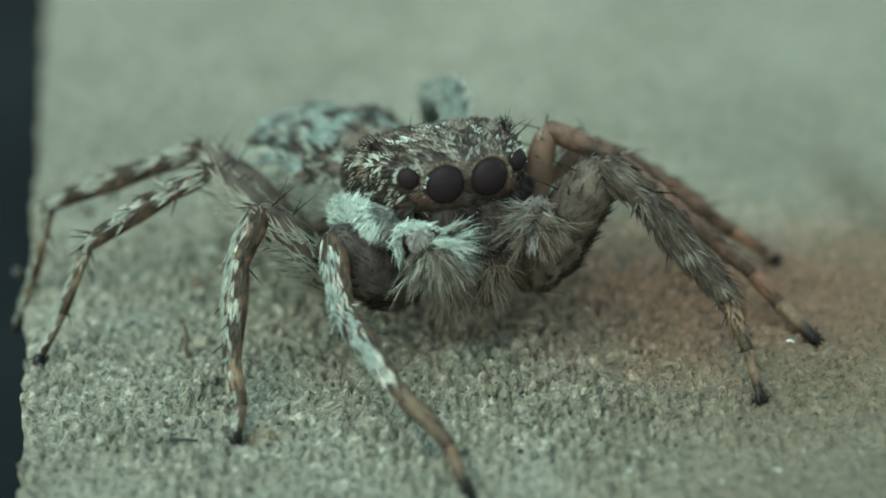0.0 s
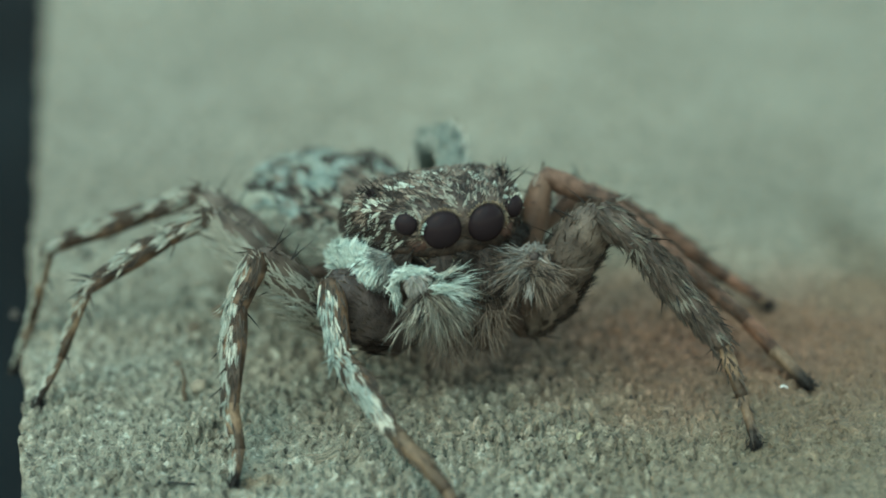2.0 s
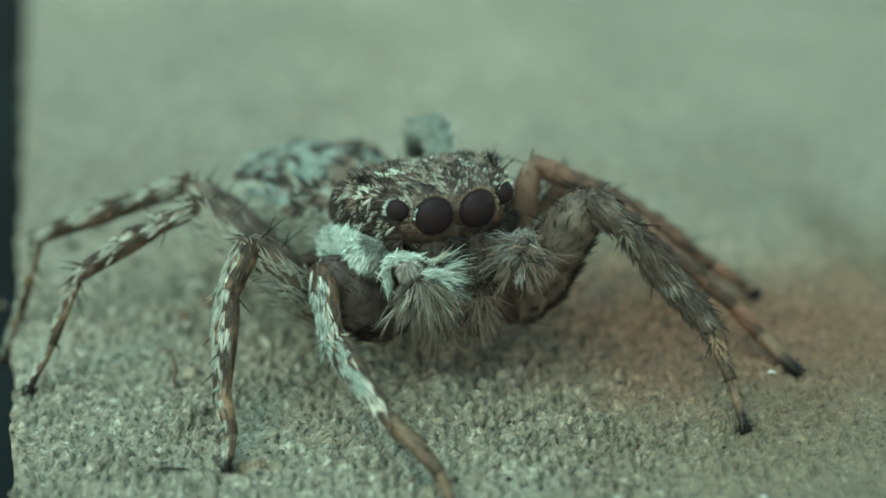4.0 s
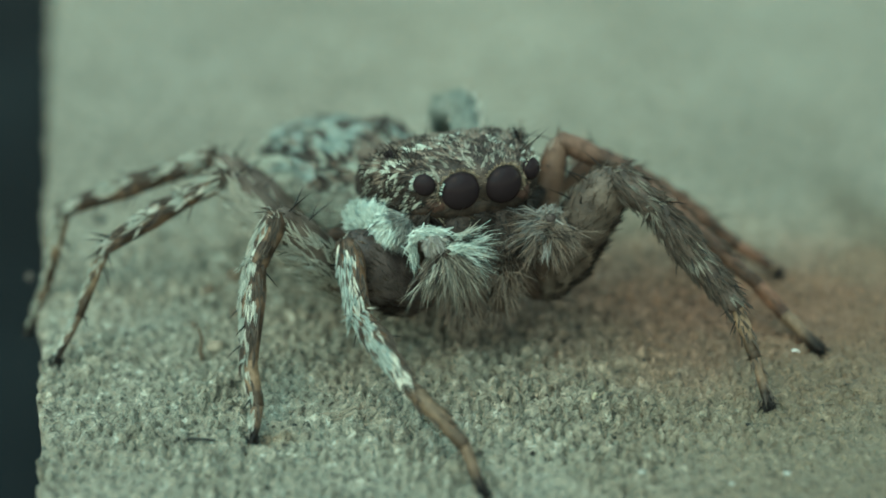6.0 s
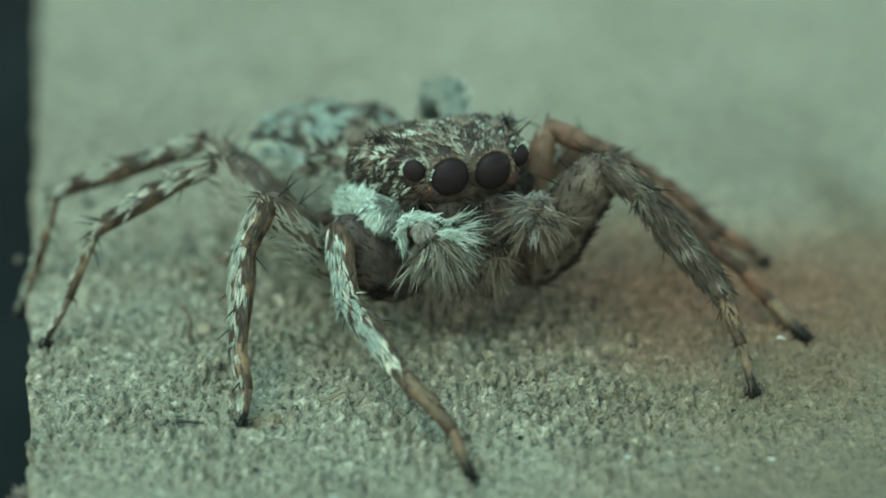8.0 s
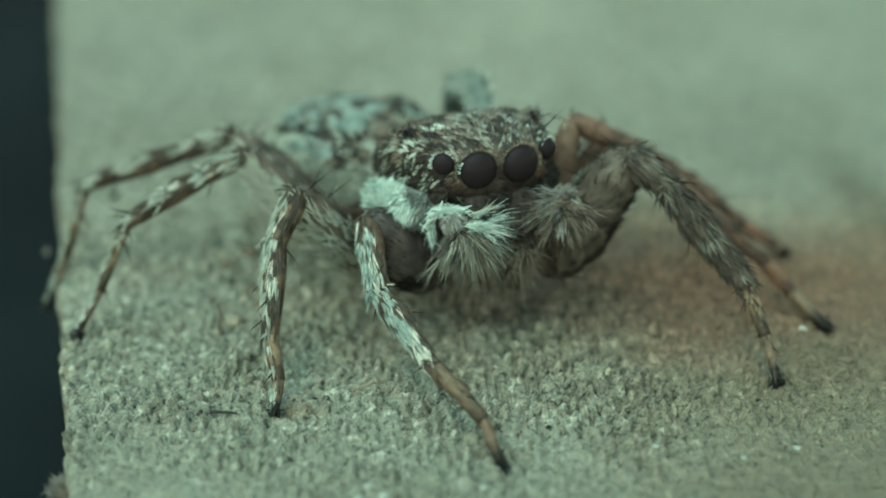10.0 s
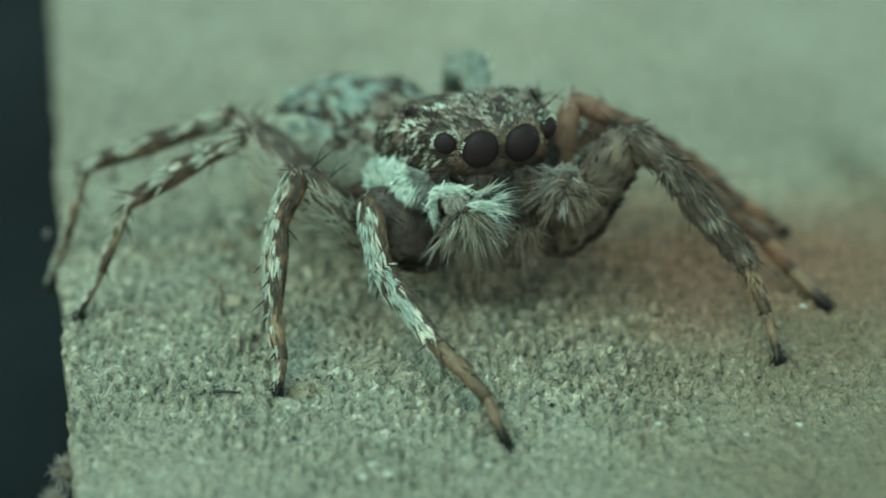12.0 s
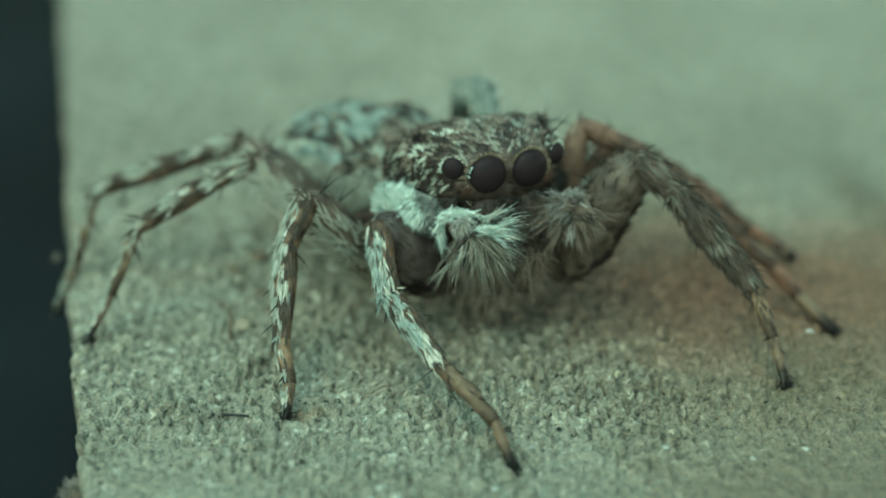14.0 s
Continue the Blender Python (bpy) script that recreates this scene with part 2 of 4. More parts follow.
def ground_mat():
    """Weathered grey-beige cement with pale grit, dark pits, a smudge and painted-in shade."""
    m, t, b = material("gritty_slab")
    v = mm_coords(t)
    fine = noise_node(t, v, 5.2, 3, 0.6)
    c = ramp(t, fine, [(0.315, (0.055, 0.051, 0.042)), (0.40, (0.212, 0.198, 0.157)), (0.5, (0.275, 0.258, 0.206)), (0.59, (0.32, 0.301, 0.242)), (0.68, (0.53, 0.51, 0.435))])
    # in place of focus blur, grain fades to an even tone towards the near side
    cut = t.nodes.new("ShaderNodeSeparateXYZ")
    t.links.new(v, cut.inputs[0])
    calm = t.nodes.new("ShaderNodeMapRange")
    calm.inputs["From Min"].default_value, calm.inputs["From Max"].default_value = -5.6, -3.4
    calm.inputs["To Min"].default_value = 0.45
    t.links.new(cut.outputs[1], calm.inputs[0])
    lull = t.nodes.new("ShaderNodeMapRange")  # and to the far side from the edge
    lull.inputs["From Min"].default_value, lull.inputs["From Max"].default_value = 2.5, 7.0
    lull.inputs["To Min"].default_value, lull.inputs["To Max"].default_value = 1.0, 0.45
    t.links.new(cut.outputs[0], lull.inputs[0])
    both = t.nodes.new("ShaderNodeMath")
    both.operation = "MULTIPLY"
    t.links.new(calm.outputs[0], both.inputs[0])
    t.links.new(lull.outputs[0], both.inputs[1])
    c = mix(t, both.outputs[0], (0.222, 0.213, 0.172), c)
    c2 = ramp(t, noise_node(t, v, 1.1, 4), [(0.3, (0.92, 0.91, 0.89)), (0.55, (1, 1, 1)), (0.8, (1.05, 1.04, 1.01))])
    c3 = ramp(t, noise_node(t, v, 0.14, 4), [(0.35, (0.84, 0.82, 0.78)), (0.65, (1.06, 1.05, 1.03))])
    # blotches with soft, uneven borders: one dark smudge, the others shade put into colour
    def blotch(centre, scale, waves, stops):
        off = t.nodes.new("ShaderNodeVectorMath")
        off.operation = "SUBTRACT"
        off.inputs[1].default_value = centre
        t.links.new(v, off.inputs[0])
        sc = t.nodes.new("ShaderNodeVectorMath")
        sc.operation = "MULTIPLY"
        sc.inputs[1].default_value = scale
        t.links.new(off.outputs[0], sc.inputs[0])
        far = t.nodes.new("ShaderNodeVectorMath")
        far.operation = "LENGTH"
        t.links.new(sc.outputs[0], far.inputs[0])
        wob = t.nodes.new("ShaderNodeMath")
        wob.operation = "MULTIPLY_ADD"
        wob.inputs[1].default_value = 0.45
        t.links.new(noise_node(t, v, waves, 5), wob.inputs[0])
        t.links.new(far.outputs["Value"], wob.inputs[2])
        return ramp(t, wob.outputs[0], stops)

    # the body's warm shadow to its right, painted into the ground
    c4 = blotch((5.2, 1.9, 0.0), (0.072, 0.135, 0.0), 0.5, [(0.2, (1.10, 0.70, 0.61)), (0.48, (1.0, 0.75, 0.67)), (0.75, (0.97, 0.91, 0.87)), (1.0, (1.0, 1.0, 1.0))])
    # warm cast shadow beside one foot, painted as a small smear
    c6 = blotch((-3.25, -3.15, 0.0), (0.8, 2.6, 0.0), 3.0, [(0.3, (0.80, 0.67, 0.57)), (0.55, (0.9, 0.82, 0.75)), (0.8, (1.0, 1.0, 1.0))])
    # light falling off towards the right, put in as a broad darker tone
    c5 = blotch((11.2, -3.6, 0.0), (0.078, 0.065, 0.0), 0.3, [(0.3, (0.69, 0.62, 0.545)), (0.76, (0.77, 0.70, 0.63)), (1.15, (1.0, 1.0, 1.0))])
    speck = ramp(t, noise_node(t, v, 7.0, 2), [(0.27, (0.2, 0.19, 0.17)), (0.36, (1.0, 1.0, 1.0))])
    # light fall-off at the far left, painted as a darker tone
    c7 = blotch((-9.0, 17.0, 0.0), (0.09, 0.05, 0.0), 0.3, [(0.35, (0.84, 0.85, 0.86)), (0.75, (0.94, 0.94, 0.94)), (1.15, (1.0, 1.0, 1.0))])
    c8 = blotch((9.1, 7.5, 0.0), (0.9, 0.3, 0.0), 0.8, [(0.4, (0.70, 0.68, 0.64)), (0.75, (0.88, 0.87, 0.85)), (1.05, (1.0, 1.0, 1.0))])
    for other in (c2, c3, c4, c5, c6, c7, c8, speck):
        mul = t.nodes.new("ShaderNodeMix")
        mul.data_type, mul.blend_type = "RGBA", "MULTIPLY"
        mul.inputs["Factor"].default_value = 1.0
        t.links.new(c, mul.inputs[6])
        t.links.new(other, mul.inputs[7])
        c = mul.outputs[2]
    t.links.new(c, b.inputs["Base Color"])
    b.inputs["Roughness"].default_value = 0.85
    bump(t, b, noise_node(t, v, 8.0, 3, 0.6), 0.0003, 1.0)
    return m


MAT_GROUND = ground_mat()
# near-black colour stands in for the shaded gap past the slab's edge
MAT_DARK = skin("shade_floor", (0.0048, 0.0063, 0.0077), (0.0066, 0.0088, 0.011), (0.009, 0.012, 0.0145), 0.05, 0.8)
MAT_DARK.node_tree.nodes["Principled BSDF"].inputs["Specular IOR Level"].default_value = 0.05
MAT_CARAPACE = skin("carapace_cuticle", (0.014, 0.010, 0.008), (0.04, 0.028, 0.022), (0.09, 0.067, 0.052), 3.0, 0.45)
MAT_FACE = skin("face_cuticle", (0.022, 0.013, 0.010), (0.05, 0.027, 0.02), (0.085, 0.048, 0.036), 6.0, 0.7)
MAT_ABDOMEN = skin("abdomen_skin", (0.19, 0.192, 0.16), (0.27, 0.272, 0.225), (0.35, 0.352, 0.30), 1.5, 0.7)
MAT_UNDER = skin("under_cuticle", (0.02, 0.014, 0.011), (0.05, 0.034, 0.026), (0.1, 0.075, 0.06), 2.5, 0.5)
MAT_FEMUR = skin("femur_cuticle", (0.042, 0.032, 0.026), (0.09, 0.069, 0.054), (0.15, 0.12, 0.096), 2.0, 0.42)
MAT_FEMUR_DARK = skin("dark_femur_cuticle", (0.022, 0.017, 0.016), (0.048, 0.037, 0.034), (0.095, 0.075, 0.068), 2.0, 0.4)
MAT_FEMUR_WARM = skin("warm_femur_cuticle", (0.065, 0.037, 0.025), (0.12, 0.071, 0.047), (0.18, 0.115, 0.08), 1.6, 0.45)
MAT_JOINT = banded("joint_cuticle", (0.145, 0.098, 0.064), (0.025, 0.018, 0.014), [(0.0, 0.6), (0.2, 0.75), (0.31, 0.1), (0.5, 0.12), (0.62, 0.9), (0.78, 0.85), (0.9, 0.15)])
MAT_JOINT_GREY = banded("grey_joint_cuticle", (0.12, 0.095, 0.08), (0.028, 0.022, 0.019), [(0.0, 0.5), (0.18, 0.9), (0.34, 0.2), (0.58, 0.2), (0.74, 0.8), (0.9, 0.3)])
MAT_PALE = skin("pale_cuticle", (0.28, 0.285, 0.25), (0.38, 0.385, 0.34), (0.47, 0.475, 0.43), 2.0, 0.6)
MAT_JOINT_WARM = banded("warm_joint_cuticle", (0.14, 0.086, 0.062), (0.035, 0.025, 0.02), [(0.0, 0.4), (0.2, 0.1), (0.5, 0.2), (0.68, 0.8), (0.8, 0.3), (0.97, 0.8)])
MAT_FOOT = banded("foot_cuticle", (0.21, 0.15, 0.097), (0.02, 0.014, 0.01), [(0.0, 0.4), (0.25, 0.05), (0.55, 0.1), (0.75, 0.8), (1.0, 0.9)])
MAT_FOOT_DARK = banded("dark_foot_cuticle", (0.135, 0.10, 0.068), (0.03, 0.021, 0.015), [(0.0, 0.3), (0.3, 0.1), (0.6, 0.15), (0.8, 0.5), (1.0, 0.9)])
MAT_FOOT_RED = banded("reddish_foot_cuticle", (0.15, 0.084, 0.056), (0.03, 0.02, 0.016), [(0.0, 0.5), (0.2, 0.1), (0.55, 0.15), (0.75, 0.7), (1.0, 0.9)])
MAT_TIP = banded("tip_cuticle", (0.16, 0.115, 0.078), (0.013, 0.010, 0.008), [(0.0, 0.35), (0.25, 0.15), (0.5, 0.3), (0.75, 0.95), (1.0, 1.0)])
MAT_EYE, _t, _b = material("eye_lens")
_b.inputs["Base Color"].default_value = (0.019, 0.014, 0.016, 1)
_b.inputs["Roughness"].default_value = 0.12
_b.inputs["Specular IOR Level"].default_value = 0.04
MAT_RIM = skin("eye_rim", (0.010, 0.007, 0.005), (0.024, 0.016, 0.012), (0.05, 0.034, 0.025), 6.0, 0.5)
MAT_KNOB = skin("knob_cuticle", (0.11, 0.105, 0.08), (0.19, 0.185, 0.145), (0.28, 0.275, 0.225), 5.0, 0.6)
MAT_RIBBED = banded("front_joint_cuticle", (0.14, 0.09, 0.056), (0.04, 0.028, 0.021), [(0.0, 0.8), (0.2, 0.35), (0.5, 0.1), (0.8, 0.3), (0.95, 0.6)])
MAT_PEBBLE = skin("sand_grain", (0.20, 0.196, 0.165), (0.28, 0.275, 0.235), (0.37, 0.365, 0.32), 5.0, 0.85)
HAIR_WHITE = hair_mat("white_hair", (0.33, 0.39, 0.355), (0.64, 0.68, 0.615))
HAIR_CREAM = hair_mat("cream_hair", (0.32, 0.30, 0.245), (0.6, 0.58, 0.5))
HAIR_DARK = hair_mat("dark_hair", (0.010, 0.008, 0.007), (0.048, 0.036, 0.029))
HAIR_GREY = hair_mat("grey_hair", (0.16, 0.15, 0.14), (0.36, 0.34, 0.31))
HAIR_FLANK = hair_mat("flank_hair", (0.23, 0.24, 0.195), (0.40, 0.41, 0.345))
HAIR_BLUE = hair_mat("bluish_hair", (0.105, 0.13, 0.116), (0.30, 0.34, 0.31))
HAIR_SCALE = hair_mat("scale_hair", (0.22, 0.225, 0.185), (0.58, 0.59, 0.51))
HAIR_LEG = hair_mat("leg_hair", (0.15, 0.155, 0.128), (0.41, 0.41, 0.35))
HAIR_FRONT = hair_mat("front_leg_hair", (0.14, 0.16, 0.142), (0.38, 0.415, 0.37))
HAIR_DIM = hair_mat("dim_hair", (0.105, 0.118, 0.103), (0.23, 0.252, 0.222))
HAIR_UMBER = hair_mat("umber_hair", (0.022, 0.017, 0.014), (0.10, 0.078, 0.06))
HAIR_FAWN = hair_mat("fawn_hair", (0.07, 0.06, 0.048), (0.23, 0.21, 0.172))
HAIR_FOREHEAD = hair_mat("forehead_hair", (0.065, 0.058, 0.046), (0.30, 0.28, 0.23))
HAIR_BLACK = hair_mat("black_hair", (0.006, 0.005, 0.005), (0.014, 0.011, 0.010))
HAIR_CHEEK = hair_mat("cheek_hair", (0.06, 0.06, 0.055), (0.26, 0.265, 0.24))
HAIR_JAW = hair_mat("jaw_hair", (0.012, 0.010, 0.009), (0.055, 0.044, 0.037))
HAIR_BROWN = hair_mat("brown_hair", (0.075, 0.056, 0.044), (0.24, 0.19, 0.15))
HAIR_TAN = hair_mat("tan_hair", (0.12, 0.09, 0.06), (0.34, 0.28, 0.2))

# ---- the slab ----
EDGE_P, EDGE_D, EDGE_N = np.array((-7.84, -0.76)), np.array((-0.2102, 0.9777)), np.array((0.9777, 0.2102))


def slab_height(x, y):
    p = np.c_[x, y, np.zeros_like(x)]
    stretch = p * np.array((1.0, 0.92, 1.0))
    g = vnoise(stretch, 5.6, 3)
    h = 0.28 * (np.abs(g - 0.5) * 2) ** 0.8 + 0.13 * (vnoise(stretch, 10.5, 4) - 0.5)
    h -= 0.16 * np.clip(vnoise(p, 9.0, 9) - 0.66, 0, 1) / 0.34
    h *= 0.62 + 0.8 * np.clip(vnoise(p, 0.7, 14) * 1.6 - 0.4, 0, 1) + 0.55 * np.exp(-((x - 0.8) / 3.2) ** 2 - ((y + 1.9) / 1.3) ** 2)
    h *= 0.7 + 0.3 * np.clip((y + 5.2) / 1.4 + vnoise(p, 0.8, 17) - 0.5, 0, 1)  # relief eased towards the near side, in place of focus blur
    h *= 1.0 - 0.4 * np.clip((x - 2.5) / 4.5, 0, 1)
    h += 0.045 * (vnoise(p, 2.6, 5) - 0.5) - 0.06 * np.clip(vnoise(p, 3.5, 15) - 0.78, 0, 1) / 0.22
    # far off, where the sheet is coarse, only the broad swells remain
    near = np.clip(1.4 - np.hypot(x - 0.5, y) / 11.0, 0.0, 1.0)
    return h * near + 0.12 * (vnoise(p, 0.45, 6) - 0.5) * np.clip(1.6 - np.hypot(x, y) / 25.0, 0.1, 1.0) - 0.085


def grown(a, step, stop, rate=1.12):
    out = [a]
    while abs(out[-1] - a) < stop:
        step *= rate
        out.append(out[-1] + step)
    return np.array(out[1:])


def build_slab():
    s = np.r_[np.arange(0, 18.5, 0.04), grown(18.5, 0.04, 380)]
    t = np.r_[(-grown(9.0, 0.04, 60))[::-1], np.arange(-9.0, 9.0, 0.04), grown(9.0, 0.04, 500, 1.05)]
    side = np.array([(-0.02, -0.05), (-0.05, -0.16), (-0.03, -0.4), (-0.06, -0.9), (-0.02, -1.8), (-0.05, -3.5), (0.0, -7.0), (0.0, -18.0)])[::-1]
    S = np.r_[side[:, 0], s]
    drop = np.r_[side[:, 1], np.zeros(len(s))]
    drop[len(side)] = -0.015
    ss, tt = np.meshgrid(S, t, indexing="ij")
    line = np.c_[tt.ravel(), 0 * tt.ravel(), 0 * tt.ravel()]
    wob = 0.16 * (vnoise(line, 1.3, 11) - 0.5) + 0.12 * (vnoise(line, 4.0, 12) - 0.5)
    fade = np.exp(-np.maximum(ss.ravel(), 0) / 0.4)
    su = ss.ravel() + wob * fade
    x = EDGE_P[0] + su * EDGE_N[0] + tt.ravel() * EDGE_D[0]
    y = EDGE_P[1] + su * EDGE_N[1] + tt.ravel() * EDGE_D[1]
    z = slab_height(x, y) + np.repeat(drop, len(t))
    deep = np.repeat(drop, len(t)) < -0.03
    out = 0.12 * (vnoise(np.c_[tt.ravel(), z, 0 * z], 3.0, 13) - 0.5) * deep
    x, y = x + out * EDGE_N[0], y + out * EDGE_N[1]
    nS, nT = len(S), len(t)
    idx = np.arange(nS * nT).reshape(nS, nT)
    faces = np.stack([idx[:-1, :-1], idx[1:, :-1], idx[1:, 1:], idx[:-1, 1:]], -1).reshape(-1, 4)
    me = bpy.data.meshes.new("ground")
    co = (np.c_[x, y, z] * MM).astype(np.float32)
    me.vertices.add(len(co))
    me.vertices.foreach_set("co", co.ravel())
    me.loops.add(faces.size)
    me.loops.foreach_set("vertex_index", faces.ravel().astype(np.int32))
    me.polygons.add(len(faces))
    me.polygons.foreach_set("loop_start", np.arange(0, faces.size, 4, dtype=np.int32))
    me.polygons.foreach_set("use_smooth", np.ones(len(faces), bool))
    me.update(calc_edges=True)
    me.validate()
    me.materials.append(MAT_GROUND)
    return tagged(new("ground", me), "gritty grey-beige slab with a rough broken edge", "ground", kind="structure")


build_slab()
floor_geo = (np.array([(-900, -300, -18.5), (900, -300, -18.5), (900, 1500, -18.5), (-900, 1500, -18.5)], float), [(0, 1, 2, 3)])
tagged(part("floor", floor_geo, MAT_DARK, None, "near-black floor that stands in for the shade below the open edge", smooth=False), category="floor", kind="structure")

# ---- the jumping spider ----
spider = new("jumping_spider")
spider.location = Vector((-0.0003, 0.0018, 0.0))
PLACES[spider.name] = np.array((-0.3, 1.8, 0.0))
tagged(spider, "grey-brown jumping spider with white hairs and banded legs", "spider")

YAW = radians(21)
E1 = np.array((math.cos(YAW), math.sin(YAW), 0.0))   # towards its left side
E2 = np.array((-math.sin(YAW), math.cos(YAW), 0.0))  # towards its rear
UP = np.array((0.0, 0.0, 1.0))
FACE = np.array((0.443, -0.441, 0.0))
Z0 = 3.66  # height of the front eyes


def body(a, b, z):
    """A place on the body: to its left, to its rear, height."""
    return FACE + a * E1 + b * E2 + z * UP


def shell(rings, seg=40, power=2.4, spin=(E1, E2), base=FACE, per=6, flare=0.0):
    """A lofted body: rings of (rearward, half width, top, bottom); flare widens it towards its lower rim."""
    r = catmull(np.array(rings), per) if per > 1 else np.array(rings)
    verts, faces = [], []
    for b, w, top, bot in r:
        c, h = (top + bot) / 2, (top - bot) / 2
        for k in range(seg):
            a = 2 * math.pi * k / seg
            ca, sa = math.cos(a), math.sin(a)
            x = math.copysign(abs(ca) ** (2 / power), ca) * w * (1 - flare * sa)
            z = math.copysign(abs(sa) ** (2 / power), sa) * h
            verts.append(base + x * spin[0] + b * spin[1] + (c + z) * UP)
    n = len(r)
    for i in range(n - 1):
        for k in range(seg):
            a, b = i * seg + k, i * seg + (k + 1) % seg
            faces.append((a, b, b + seg, a + seg))
    verts += [np.mean(verts[:seg], 0), np.mean(verts[-seg:], 0)]
    for k in range(seg):
        faces.append((len(verts) - 2, (k + 1) % seg, k))
        faces.append((len(verts) - 1, (n - 1) * seg + k, (n - 1) * seg + (k + 1) % seg))
    return np.array(verts), outward(verts, faces)


def ball(c, r, axis, squash=1.0, seg=24, rings=14):
    """A lens or bulb: a ball flattened along an axis."""
    axis = unit(np.asarray(axis, float))
    x = unit(np.cross(axis, UP)) if abs(axis[2]) < 0.99 else np.array((1.0, 0.0, 0.0))
    y = np.cross(x, axis)
    verts, faces = [c + axis * r * squash], []
    for i in range(1, rings):
        p = math.pi * i / rings
        for k in range(seg):
            a = 2 * math.pi * k / seg
            verts.append(c + axis * r * squash * math.cos(p) + r * math.sin(p) * (math.cos(a) * x + math.sin(a) * y))
    verts.append(c - axis * r * squash)
    for k in range(seg):
        faces.append((0, 1 + k, 1 + (k + 1) % seg))
        faces.append((len(verts) - 1, 1 + (rings - 2) * seg + (k + 1) % seg, 1 + (rings - 2) * seg + k))
    for i in range(rings - 2):
        for k in range(seg):
            a, b = 1 + i * seg + k, 1 + i * seg + (k + 1) % seg
            faces.append((a, a + seg, b + seg, b))
    return np.array(verts), outward(verts, faces)


def ring_geo(c, r, thick, axis, seg=28, sub=8):
    """A torus round an axis: the rim of an eye."""
    axis = unit(np.asarray(axis, float))
    x = unit(np.cross(axis, UP))
    y = np.cross(x, axis)
    verts, faces = [], []
    for i in range(seg):
        a = 2 * math.pi * i / seg
        d = math.cos(a) * x + math.sin(a) * y
        for k in range(sub):
            p = 2 * math.pi * k / sub
            verts.append(c + d * (r + thick * math.cos(p)) + axis * thick * 1.4 * math.sin(p))
    for i in range(seg):
        for k in range(sub):
            a, b = i * sub + k, i * sub + (k + 1) % sub
            c2, d2 = ((i + 1) % seg) * sub + (k + 1) % sub, ((i + 1) % seg) * sub + k
            faces.append((a, b, c2, d2))
    return np.array(verts), outward(verts, faces)


def hairs(name, place, way, length, width, bend, mat, parent, label, seed=0):
    return part(name, hair_geo(place, way, length, width, bend, seed), mat, parent, label, kind="stuff", smooth=False)


EYES = [(0.42, -0.03, Z0, 0.365, (0.10, -1.0, -0.02)), (1.04, 0.13, Z0 + 0.15, 0.205, (0.6, -0.95, 0.10)), (1.22, 0.85, Z0 + 0.20, 0.05, (0.9, -0.4, 0.35)), (1.27, 1.38, Z0 + 0.27, 0.12, (1.0, -0.15, 0.35))]


